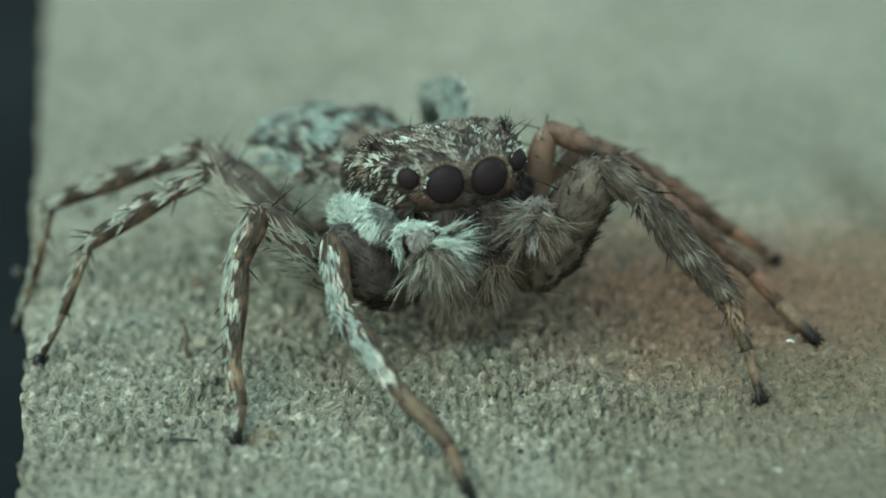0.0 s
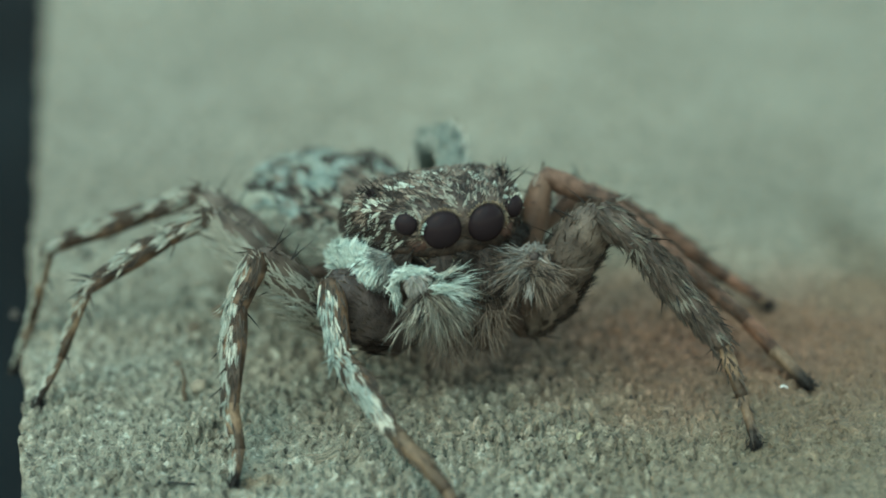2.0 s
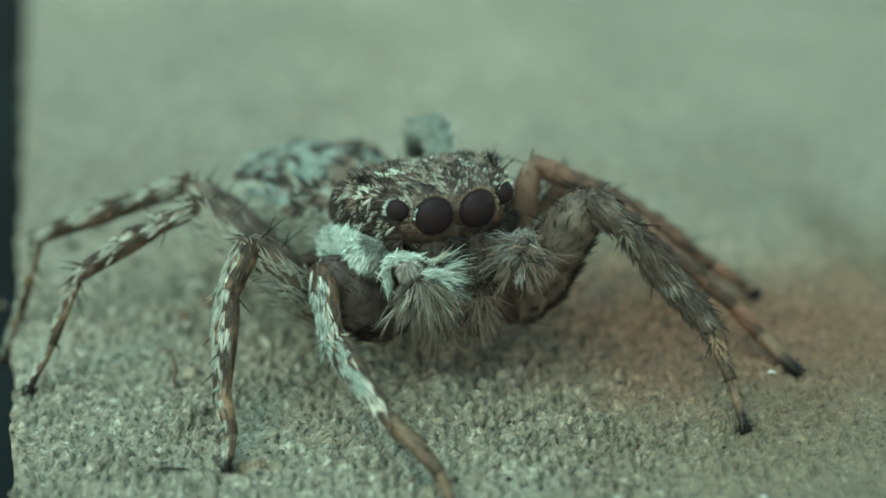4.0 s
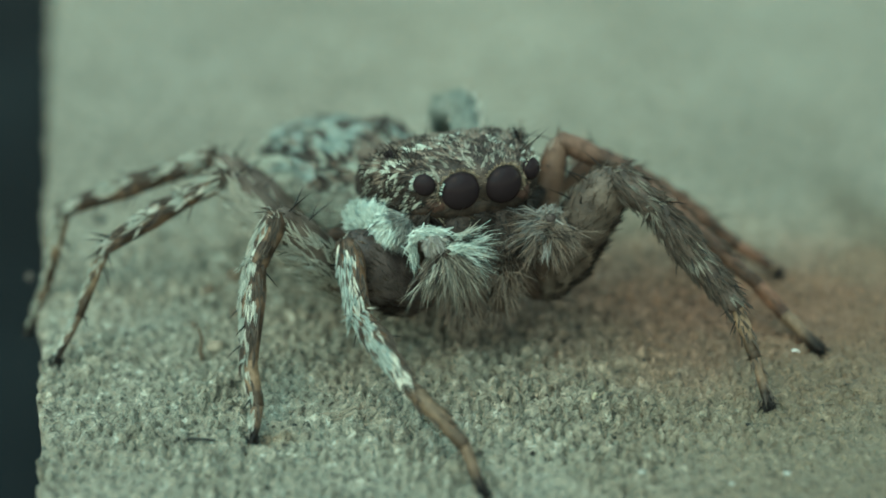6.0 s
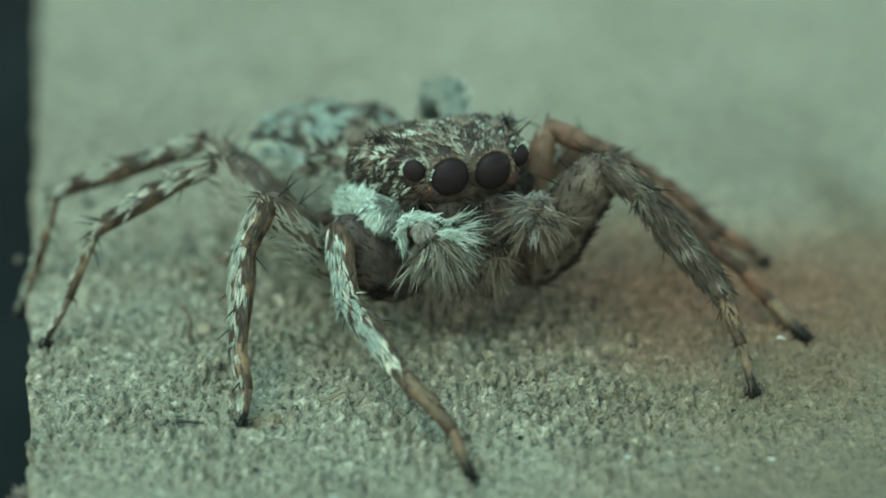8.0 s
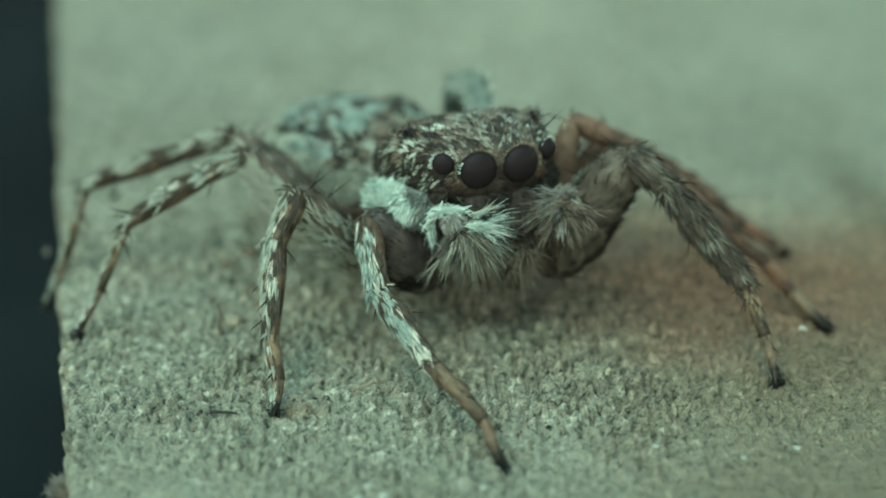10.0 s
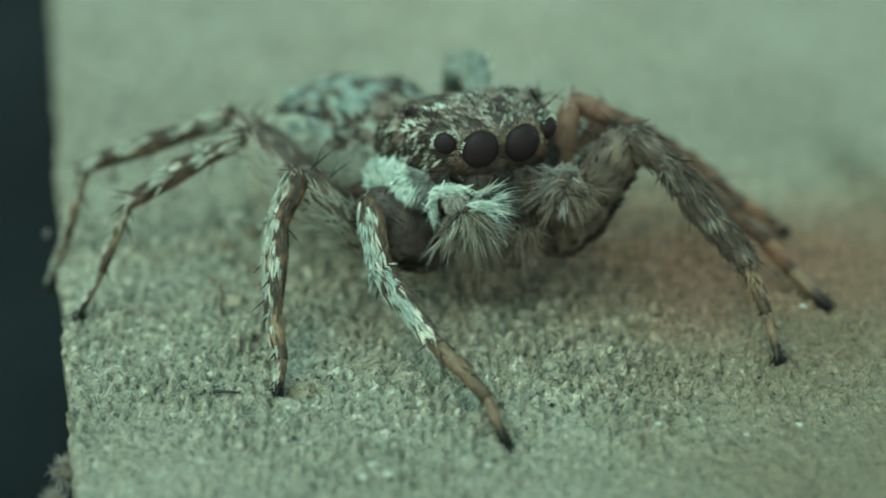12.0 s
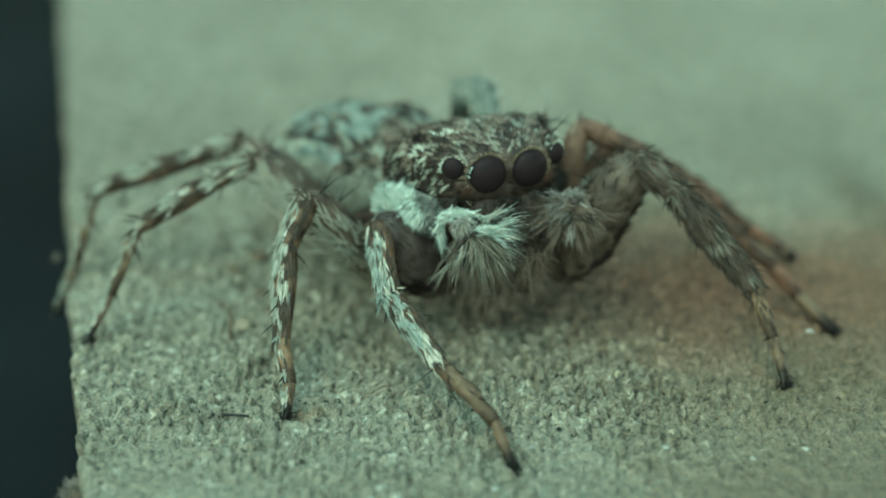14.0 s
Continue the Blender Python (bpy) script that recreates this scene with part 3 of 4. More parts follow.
def build_carapace():
    top = Z0
    rings = [(-0.08, 0.62, top + 0.15, top - 0.30), (0.0, 0.86, top + 0.30, top - 0.42), (0.12, 0.97, top + 0.37, top - 0.50), (0.4, 1.14, top + 0.44, top - 0.60), (0.9, 1.42, top + 0.48, top - 0.76), (1.4, 1.58, top + 0.45, top - 0.84),
             (2.0, 1.6, top + 0.27, top - 0.88), (2.6, 1.4, top - 0.02, top - 0.90), (3.1, 1.0, top - 0.35, top - 0.90), (3.4, 0.5, top - 0.60, top - 0.85)]
    geo = shell(rings, 56, 3.1, flare=0.13)
    geo[0][:] += (vnoise(geo[0], 4.0, 21)[:, None] - 0.5) * 0.05
    car = part("carapace", geo, MAT_CARAPACE, spider, "mottled brown carapace with pale scale hairs")
    r = np.random.default_rng(5)

    def coat(count, seed, grip=1.1):
        place, nor = scatter(geo, count, seed)
        keep = nor[:, 2] > -0.6
        for ea, eb, ez, er, ax in EYES:
            for k in (-1, 1):
                keep &= np.linalg.norm(place - body(ea * k, eb, ez), axis=1) > er * grip
        place, nor = place[keep], nor[keep]
        rel = place - FACE
        a, b = rel @ E1, rel @ E2
        crown = np.clip((nor[:, 2] - 0.35) / 0.4, 0, 1)[:, None]
        # combed back over the crown, down and out over the sides
        flow = crown * (E2 * 0.9 + np.sign(a)[:, None] * E1 * 0.35) + (1 - crown) * (np.sign(a)[:, None] * E1 * 0.75 - UP * 0.65 + E2 * 0.35)
        return place, nor, a, b, flow

    place, nor, a, b, flow = coat(9000, 31)
    way = unit(unit(flow) + nor * 0.08 + r.normal(size=place.shape) * 0.18)
    ln = 0.12 + 0.10 * r.random(len(place))
    tan = (vnoise(place, 5.0, 41) > np.where(nor[:, 2] > 0.6, 0.46, 0.62)) & (place[:, 2] > top - 0.15)
    hairs("dark_hair", place[~tan], way[~tan], ln[~tan], 0.012, -nor[~tan] * 0.25, HAIR_DARK, car, "dark brown hairs", 1)
    hairs("tan_hair", place[tan], way[tan], ln[tan], 0.012, -nor[tan] * 0.25, HAIR_BROWN, car, "tan hairs", 2)
    # tufts of pale scales, lying over one another in broken rows
    place, nor, a, b, flow = coat(1700, 32, 1.2)
    low = (top - place[:, 2]) / 0.8
    patch = 0.45 * vnoise(place, 2.6, 42) + 0.55 * vnoise(place, 6.8, 43)
    forehead = (np.abs(a) < 0.85) & (b < 0.75)
    rim = low > 0.62 + 0.5 * np.clip(b / 2.0, 0, 1) * 0.7
    stripe = (np.abs(a + 0.15) < 0.3) & (b > 1.5) & (b < 2.5)
    crown = nor[:, 2] > 0.72
    pale = (patch > np.where(crown, 0.60, 0.385)) & ~forehead & ~rim | stripe
    grey = forehead & (patch > 0.44) & (b > -0.02) | crown & ~pale & (patch > 0.41)
    black = ~pale & ~grey
    for m, nm, mat, lab, w in ((pale, "pale_hair", HAIR_SCALE, "pale scale hairs in broken rows", 0.019), (grey, "grey_hair", HAIR_FOREHEAD, "grey-brown hairs", 0.016), (black, "rim_tuft", HAIR_DARK, "black hairs", 0.011)):
        p, q, l = grow(place[m], nor[m], flow[m] + r.normal(size=(m.sum(), 3)) * 0.26, 6, 0.2, 0.024, 0.012, 36, 0.35)
        hairs(nm, p, q, l, w, -UP * 0.12, mat, car, lab, 7)
    # standing bristles over the eyes
    place, nor = scatter(geo, 170, 33)
    m = (place[:, 2] > top + 0.2) & ((place - FACE) @ E2 < 1.8)
    place, nor = place[m], nor[m]
    hairs("bristle", place, nor + r.normal(size=place.shape) * 0.4 - E2 * 0.35, 0.2 + 0.2 * r.random(len(place)), 0.009, UP * 0.25, HAIR_DARK, car, "standing dark bristles", 3)
    # a few long bristles at the back corners of the eye field
    side = np.repeat((-1.0, 1.0), 9)
    place = np.array([body(k * r.uniform(0.95, 1.25), r.uniform(0.45, 1.6), top + 0.36) for k in side])
    way = side[:, None] * E1 * 0.45 + UP * 0.8 + E2 * 0.1 + r.normal(size=(18, 3)) * 0.4
    hairs("long_bristle", place, way, 0.36 + 0.24 * r.random(18), 0.013, side[:, None] * E1 * 0.15, HAIR_DARK, car, "long dark bristles", 14)
    # black tufts at the small hind eyes
    side = np.repeat((-1.0, 1.0), 60)
    place = np.array([body(k * (1.24 + 0.1 * r.normal()), 1.36 + 0.14 * r.normal(), top + 0.3) for k in side])
    hairs("black_tuft", place, side[:, None] * E1 * 0.2 + UP * 0.6 - E2 * 0.3 + r.normal(size=(120, 3)) * 0.4, 0.12 + 0.1 * r.random(120), 0.014, UP * 0.1, HAIR_BLACK, car, "black tufts at the small hind eyes", 15)
    # eyes: two large in front, a smaller one on either side, two more behind
    for k in (-1, 1):
        for ea, eb, ez, er, ax in EYES:
            axis = unit(ax[0] * k * E1 + ax[1] * E2 + ax[2] * UP)
            c = body(ea * k, eb, ez)
            part("eye_rim", ring_geo(c - axis * er * 0.04, er * 0.99, er * (0.06 if er > 0.3 else 0.035), axis), MAT_RIM, car, "brown rim of the eye")
            part("eye", ball(c, er, axis, 0.7, 36, 20), MAT_EYE, car, "glossy black eye")
    # pale lashes round the front eyes, longest over their outer sides
    for (ea, eb, ez, er, ax), count, long in ((EYES[0], 300, 0.08), (EYES[1], 90, 0.075)):
        for k in (-1, 1):
            ang = r.uniform(0.0, 2 * math.pi, count)
            lit = ((np.cos(ang) * k > -0.4) | (np.sin(ang) > 0.55)) & (np.sin(ang) > -0.45)
            ang = ang[lit]
            axis = unit(ax[0] * k * E1 + ax[1] * E2 + ax[2] * UP)
            x = unit(np.cross(UP, axis)) * (1 if np.cross(UP, axis) @ E1 > 0 else -1)
            out = np.cos(ang)[:, None] * x + np.sin(ang)[:, None] * UP
            place = body(ea * k, eb, ez) + out * er * 1.07 + axis * er * 0.06
            hairs("lash", place, out * 0.8 + axis * 0.3 + r.normal(size=out.shape) * 0.3, long * (0.6 + 0.6 * r.random(len(out))), 0.010, out * 0.2, HAIR_TAN if er > 0.3 else HAIR_SCALE, car, "short pale lashes round the eye", 8)
            if k > 0:
                continue
            # glint of light at the eye's outer rim, put in as white hairs
            glint = out[(np.cos(ang) * k > 0.75) & (np.sin(ang) > 0.05)][:20]
            hairs("glint_hair", body(ea * k, eb, ez) + glint * er * 1.0 + axis * er * 0.25, glint * 0.5 + axis * 0.4 + r.normal(size=glint.shape) * 0.3, 0.07, 0.011, UP * 0.1, HAIR_WHITE, car, "white hairs in place of the glint on the eye", 9)


build_carapace()


def build_under():
    top = Z0
    # the reddish face under the eyes
    rings = [(-0.10, 0.45, top - 0.26, top - 0.50), (-0.02, 0.82, top - 0.2, top - 0.56), (0.16, 1.04, top - 0.16, top - 0.60), (0.45, 1.2, top - 0.26, top - 0.7), (0.8, 1.1, top - 0.4, top - 0.75)]
    face = part("clypeus", shell(rings, 32, 2.6), MAT_RIM, spider, "dark bare lower face")
    for k in (-1, 1):
        part("face_plate", ball(body(0.80 * k, 0.14, top - 0.25), 0.24, k * E1 * 0.5 - E2 - UP * 0.1, 0.75, 24, 14), MAT_FACE, face, "reddish brown plate beside the front eye")
    rings = [(0.25, 0.7, top - 0.6, top - 1.2), (0.5, 1.05, top - 0.6, top - 1.75), (1.5, 1.15, top - 0.6, top - 2.0), (2.5, 1.0, top - 0.7, top - 1.9), (3.2, 0.5, top - 0.8, top - 1.5)]
    part("sternum", shell(rings), MAT_UNDER, spider, "dark brown underside")
    for k in (-1, 1):
        pts = [body(0.40 * k, 0.15, top - 0.62), body(0.42 * k, -0.02, top - 1.05), body(0.40 * k, -0.05, top - 1.75), body(0.30 * k, 0.0, top - 2.5)]
        geo = tube(pts, [0.30, 0.36, 0.35, 0.22], 16, 5)
        jaw = part("chelicera", geo, MAT_UNDER, spider, "dark jaw with brown hairs")
        place, nor = scatter(geo, 1800, 77 + k)
        m = nor @ E2 < 0.2
        place, nor = place[m], nor[m]
        q = np.random.default_rng(20 + k)
        down = top - 1.2 - 0.35 * q.random(len(place)) > place[:, 2]
        for pick, nm, mat, lab in ((~down, "jaw_hair", HAIR_JAW, "brown hairs on the jaw"), (down, "fang_hair", HAIR_BROWN, "brown hairs towards the fangs")):
            hairs(nm, place[pick], nor[pick] * 0.6 - UP * 0.8 + q.normal(size=(pick.sum(), 3)) * 0.3, 0.24 + 0.26 * q.random(pick.sum()), 0.008, -UP * 0.3, mat, jaw, lab, 21)
    part("waist", tube([body(0, 3.1, top - 1.0), body(-0.2, 3.5, top - 1.2), body(-0.55, 4.0, top - 1.4)], [0.35, 0.28, 0.5], 14, 4), MAT_UNDER, spider, "narrow waist")
    r = np.random.default_rng(9)
    # a white pad of hair on the cheek, under the rim of the carapace, combed down and back
    pts = [body(-1.22, 0.42, top - 0.80), body(-1.42, 0.62, top - 0.86), body(-1.68, 0.95, top - 0.90), body(-1.92, 1.35, top - 0.88)]
    geo = tube(pts, [0.20, 0.26, 0.27, 0.18], 18, 6, 1.15)
    cheek = part("cheek", geo, MAT_PALE, spider, "white-haired cheek")
    place, nor = scatter(geo, 900, 71)
    u = np.clip((-(place - FACE) @ E1 - 1.2) / 0.75, 0, 1)
    low = (top - 0.68 - place[:, 2]) / 0.5
    flow = -E1 * 0.55 - UP * 0.75 + r.normal(size=place.shape) * 0.2
    rise = u > 0.72
    flow[rise] = -E1 * 0.25 + UP * 0.9 + r.normal(size=(rise.sum(), 3)) * 0.25
    dim = (low + 0.5 * (vnoise(place, 4.0, 74) - 0.5) > 0.5) & (u < 0.75) | (u < 0.30)
    for m, nm, mat, lab in ((~dim, "white_hair", HAIR_WHITE, "dense white hairs"), (dim, "grey_hair", HAIR_CHEEK, "grey hairs under the cheek")):
        p, q, l = grow(place[m], nor[m], flow[m], 9, 0.30, 0.04, 0.05, 72, 0.6)
        hairs(nm, p, q, l, 0.0115, -UP * 0.1, mat, cheek, lab, 4)
    # black fringe along the rim of the carapace
    n = 1500
    t = r.random(n)
    side = np.where(r.random(n) < 0.5, -1, 1)
    place = FACE + (side * (0.95 + 0.72 * t))[:, None] * E1 + (0.10 + 1.1 * t)[:, None] * E2 + (top - 0.42 - 0.3 * t - 0.12 * r.random(n))[:, None] * UP
    hairs("rim_hair", place, side[:, None] * E1 * 0.5 - UP * 0.6 - E2 * 0.2 + r.normal(size=(n, 3)) * 0.25, 0.16 + 0.1 * r.random(n), 0.012, -UP * 0.3, HAIR_DARK, spider, "dark hairs along the rim of the carapace", 6)
    # hairs of the lower face, swept towards its middle and down
    n = 1300
    t = r.random(n)
    side = np.where(r.random(n) < 0.7, -1, 1)
    place = FACE + (side * (1.02 - 1.0 * t))[:, None] * E1 + (0.16 - 0.26 * t)[:, None] * E2 + (top - 0.33 - 0.12 * t - 0.10 * r.random(n))[:, None] * UP
    way = -side[:, None] * E1 * 0.8 - UP * 0.42 - E2 * 0.25 + r.normal(size=(n, 3)) * 0.14
    # no tan on its left: the deep shade there is put into the hairs' colour
    fair = (r.random(n) < 0.3) & (side < 0) & (t < 0.75)
    for m, nm, mat, lab in ((fair, "lip_hair", HAIR_TAN, "tan hairs across the lower face"), (~fair, "dark_lip_hair", HAIR_DARK, "dark hairs across the lower face, with its left side's shade")):
        hairs(nm, place[m], way[m], 0.24 + 0.2 * r.random(m.sum()), 0.010, -UP * 0.25, mat, spider, lab, 5)


build_under()


def build_abdomen():
    yaw = radians(33)
    a1, a2 = np.array((math.cos(yaw), math.sin(yaw), 0)), np.array((-math.sin(yaw), math.cos(yaw), 0))
    base = np.array((-2.45, 4.4, 0.0))
    rings = [(-2.35, 0.35, 2.55, 1.7), (-2.15, 0.9, 2.82, 1.3), (-1.5, 1.4, 2.97, 0.95), (-0.5, 1.68, 3.0, 0.8), (0.5, 1.68, 2.9, 0.8), (1.5, 1.3, 2.6, 0.9), (2.2, 0.7, 2.1, 1.1), (2.6, 0.22, 1.8, 1.4)]
    geo = shell(rings, 48, 2.3, (a1, a2), base)
    geo[0][:] += (vnoise(geo[0], 2.0, 22)[:, None] - 0.5) * 0.14
    ab = part("abdomen", geo, MAT_ABDOMEN, spider, "pale abdomen with blotched grey and white hairs")
    r = np.random.default_rng(6)
    place, nor = scatter(geo, 9000, 35)
    m = place[:, 2] > 1.0
    place, nor = place[m], nor[m]
    flow = a2 - nor * (nor @ a2)[:, None] - UP * 0.15
    way = unit(flow) + nor * 0.2 + r.normal(size=place.shape) * 0.2
    hairs("flank_hair", place, way, 0.17 + 0.12 * r.random(len(place)), 0.017, -nor * 0.25, HAIR_FLANK, ab, "soft grey hairs of the flank", 5)
    # shade beside the head, put into the flank as darker fawn hairs
    waist = ((place - base) @ a2 < -0.7 + 0.8 * (vnoise(place, 2.5, 59) - 0.5)) & (place[:, 2] < 2.6) & (r.random(len(place)) < 0.6)
    hairs("shade_hair", place[waist], way[waist] + nor[waist] * 0.15, 0.24, 0.017, -nor[waist] * 0.25, HAIR_FAWN, ab, "fawn hairs that imitate shade towards the waist", 6)
    # tufts on the back: pale bluish ones, broken by dark spots, darker towards the waist
    place, nor = scatter(geo, 2300, 37)
    m = place[:, 2] + 0.3 * (vnoise(place, 3.0, 56) - 0.5) > 2.52
    place, nor = place[m], nor[m]
    flow = a2 - nor * (nor @ a2)[:, None] - UP * 0.15 + r.normal(size=place.shape) * 0.3
    pat = vnoise(place * np.array((1.0, 0.8, 1.0)), 4.4, 51) + 0.4 * (vnoise(place, 7.0, 52) - 0.5)
    front = (place - base) @ a2 < -1.25 + 0.7 * (vnoise(place, 3.0, 57) - 0.5)
    dark = (pat < 0.48) | front & (pat < 0.56)
    grey = ~dark & (front | (pat < 0.52))
    pale = ~dark & ~grey
    for m, nm, mat, lab in ((pale, "blue_hair", HAIR_BLUE, "bluish white tufts"), (grey, "grey_hair", HAIR_BROWN, "grey-brown tufts"), (dark, "dark_hair", HAIR_DARK, "dark spots of hair")):
        p, q, l = grow(place[m], nor[m], flow[m], 8, 0.3, 0.045, 0.09, 58)
        hairs(nm, p, q, l, 0.018, -UP * 0.2, mat, ab, lab, 5)


build_abdomen()


# legs five to seven are duller and warmer: side light put into their colours
# root, knee, end of patella, of tibia, of metatarsus, tip; thickness of femur, patella, tibia, metatarsus, tarsus; how pale the fur is
LEGS = [
    ('front', [(-0.74, 0.1, 1.1), (-1.99, -0.6, 2.57), (-1.76, -1.8, 1.75), (-0.8, -3.3, 1.12), (0.13, -4.3, 0.58), (0.41, -4.95, 0.0)], (0.5, 0.25, 0.205, 0.155, 0.12), 0.85),
    ('dark', [(-2.01, 0.7, 0.87), (-3.29, -0.3, 3.01), (-3.68, -0.9, 2.34), (-3.72, -2.2, 1.06), (-3.54, -2.8, 0.48), (-3.59, -3.31, 0.0)], (0.35, 0.245, 0.225, 0.15, 0.13), 0.75),
    ('dark', [(-3.03, 1.6, 1.23), (-4.43, 1.5, 3.03), (-5.25, 1.3, 2.70), (-6.75, 0.6, 1.98), (-7.27, 0.1, 0.8), (-7.7, -0.46, 0.0)], (0.28, 0.21, 0.2, 0.125, 0.11), 0.8),
    ('dark', [(-2.87, 2.5, 1.31), (-4.86, 3.0, 2.84), (-5.92, 3.0, 2.49), (-7.97, 2.7, 1.85), (-8.48, 2.6, 0.31), (-8.99, 2.5, -0.88)], (0.26, 0.22, 0.205, 0.13, 0.11), 1.0),
    ('grey', [(1.65, 0.5, 1.1), (2.95, 0.3, 3.54), (3.66, -0.1, 3.08), (5.12, -1.0, 1.47), (5.43, -1.6, 0.73), (5.62, -2.28, 0.0)], (0.47, 0.28, 0.27, 0.135, 0.12), 0.15),
    ('warm', [(1.57, 1.4, 1.82), (2.0, 2.0, 3.58), (3.31, 1.9, 2.98), (5.91, 1.0, 0.89), (6.4, 0.6, 0.43), (6.96, -0.15, 0.0)], (0.28, 0.22, 0.185, 0.155, 0.17), -0.6),
    ('warm', [(0.76, 1.56, 1.8), (2.93, 3.0, 2.82), (4.04, 3.4, 2.05), (5.88, 3.6, 0.55), (6.58, 3.3, 0.18), (6.76, 3.25, -0.0)], (0.28, 0.21, 0.2, 0.14, 0.11), -0.6),
    ('pale', [(0.25, 2.4, 2.0), (0.2, 4.5, 3.36), (-0.30, 4.95, 3.2), (-0.3, 7.0, 1.3), (-0.4, 8.0, 0.45), (-0.3, 8.5, 0.0)], (0.3, 0.27, 0.22, 0.14, 0.1), 1.8),
]


HIPS = [(-0.7, 0.75, Z0 - 1.55), (-0.75, 1.3, Z0 - 1.6), (-0.75, 1.9, Z0 - 1.6), (-0.65, 2.4, Z0 - 1.5), (0.7, 0.75, Z0 - 1.55), (0.75, 1.3, Z0 - 1.6), (0.75, 1.9, Z0 - 1.6), (0.65, 2.4, Z0 - 1.5)]


def build_leg(tone, joints, thick, fur, seed):
    j = np.array(joints)
    r = np.random.default_rng(seed)
    ft, pt, tt, mt, st = thick
    root, knee = j[0], j[1]
    mid = (root + knee) / 2 + UP * 0.10
    fem = tube([root, root * 0.75 + knee * 0.25 - UP * 0.05, mid, root * 0.15 + knee * 0.85 + UP * 0.06, knee], [ft * 0.62, ft * 0.9, ft, ft * (1.0 if tone == "pale" else 0.8), ft * (0.95 if tone == "pale" else 0.52)], 20, 6, 1.2, 0.03, seed)
    skin_femur, joint = {"warm": (MAT_FEMUR_WARM, MAT_JOINT_WARM), "dark": (MAT_FEMUR, MAT_JOINT), "front": (MAT_FEMUR_DARK, MAT_RIBBED), "grey": (MAT_FEMUR, MAT_JOINT_GREY), "pale": (MAT_ABDOMEN, MAT_PALE)}[tone]
    leg = part("leg", fem, skin_femur, spider, "hairy leg with a thick brown femur and pale bands", at=root)
    hip = body(*HIPS[seed - 100])
    part("coxa", tube([hip, hip * 0.4 + root * 0.6 - UP * 0.05, root], [ft * 0.7, ft * 0.72, ft * 0.6], 14, 4), MAT_UNDER, leg, "dark hip joint", at=hip)
    pieces = [("femur", fem, root, knee)]
    spans = [("patella", 1, 2, pt * 0.92, pt, pt * 0.88, joint), ("tibia", 2, 3, tt * 0.85, tt * 1.08, tt * 0.72, joint), ("metatarsus", 3, 4, mt, mt * 0.95, mt * 0.85, {"front": MAT_FOOT_DARK, "warm": MAT_FOOT_RED}.get(tone, MAT_FOOT)), ("tarsus", 4, 5, st * 0.85, st * 0.85, st * 0.6, MAT_TIP)]
    for name, a, b, r0, r1, r2, mat in spans:
        p, q = j[a], j[b]
        if name == "tarsus" and -0.2 < q[2] < 0.02:
            q = q + UP * st * 0.5
        geo = tube([p, p * 0.67 + q * 0.33 + UP * 0.02, p * 0.33 + q * 0.67 + UP * 0.02, q], [r0, r1, (r1 + r2) / 2, r2], 16, 5, 1.0, 0.03, seed)
        part(name, geo, mat, leg, at=p)
        pieces.append((name, geo, p, q))
    groups = {"white_hair": [], "cream_hair": [], "dark_hair": [], "fringe": [], "streak": [], "claw_tuft": [], "spine": []}
    for name, geo, p, q in pieces:
        axis = unit(q - p)
        size = np.linalg.norm(q - p)
        n = int({"femur": {"grey": 130, "front": 90, "pale": 230}.get(tone, 50), "patella": 270, "tibia": 270, "metatarsus": 110, "tarsus": 80}[name] * size * (6 if name == "femur" else 1) * (0.35 if tone == "warm" else 1.0))
        place, nor = scatter(geo, n, seed * 7 + len(name))
        u = (place - p) @ axis / size
        patch = vnoise(place, 3.4, seed) + 0.5 * (vnoise(place, 8.0, seed + 1) - 0.5)
        back = nor @ unit(np.array((-0.55, -0.1, 0.7)))   # the furred back of the leg, set to face the light
        ring = (0.2, 0.72) if name == "tibia" else (0.62, 1.0)
        wide = 0.12 if j[1][0] > -4 else 0.16
        band = 0.34 * np.exp(-(((u - ring[0]) / wide) ** 2)) + 0.32 * np.exp(-(((u - ring[1]) / wide) ** 2))
        if name == "patella":
            band = band + 0.3 * np.exp(-((u / 0.16) ** 2))
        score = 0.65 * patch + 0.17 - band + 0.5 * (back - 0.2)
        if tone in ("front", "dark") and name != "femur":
            # white scales and painted side light on the outer side, bare brown cuticle on the inner, dark rings
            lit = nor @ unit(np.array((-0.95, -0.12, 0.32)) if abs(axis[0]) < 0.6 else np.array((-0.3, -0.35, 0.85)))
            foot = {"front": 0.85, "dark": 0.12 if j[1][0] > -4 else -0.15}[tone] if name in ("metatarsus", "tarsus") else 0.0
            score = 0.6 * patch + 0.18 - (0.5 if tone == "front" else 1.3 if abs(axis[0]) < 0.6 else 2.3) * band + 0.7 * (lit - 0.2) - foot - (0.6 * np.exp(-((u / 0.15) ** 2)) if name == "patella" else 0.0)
        elif name in ("metatarsus", "tarsus"):
            score = score - 0.3
        if name == "femur":
            white, cream, dark = score > 1.02 - 0.32 * fur, (score > 0.66) & (r.random(n) < (0.35 if tone != "grey" else 0.06)), r.random(n) < {"dark": 0.16, "warm": 0.1, "front": 0.3}.get(tone, 0.22)
        else:
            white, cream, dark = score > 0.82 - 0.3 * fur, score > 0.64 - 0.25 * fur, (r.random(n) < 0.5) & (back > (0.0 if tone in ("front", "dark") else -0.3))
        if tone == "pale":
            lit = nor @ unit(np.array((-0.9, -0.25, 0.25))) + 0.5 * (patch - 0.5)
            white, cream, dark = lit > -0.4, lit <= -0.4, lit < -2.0
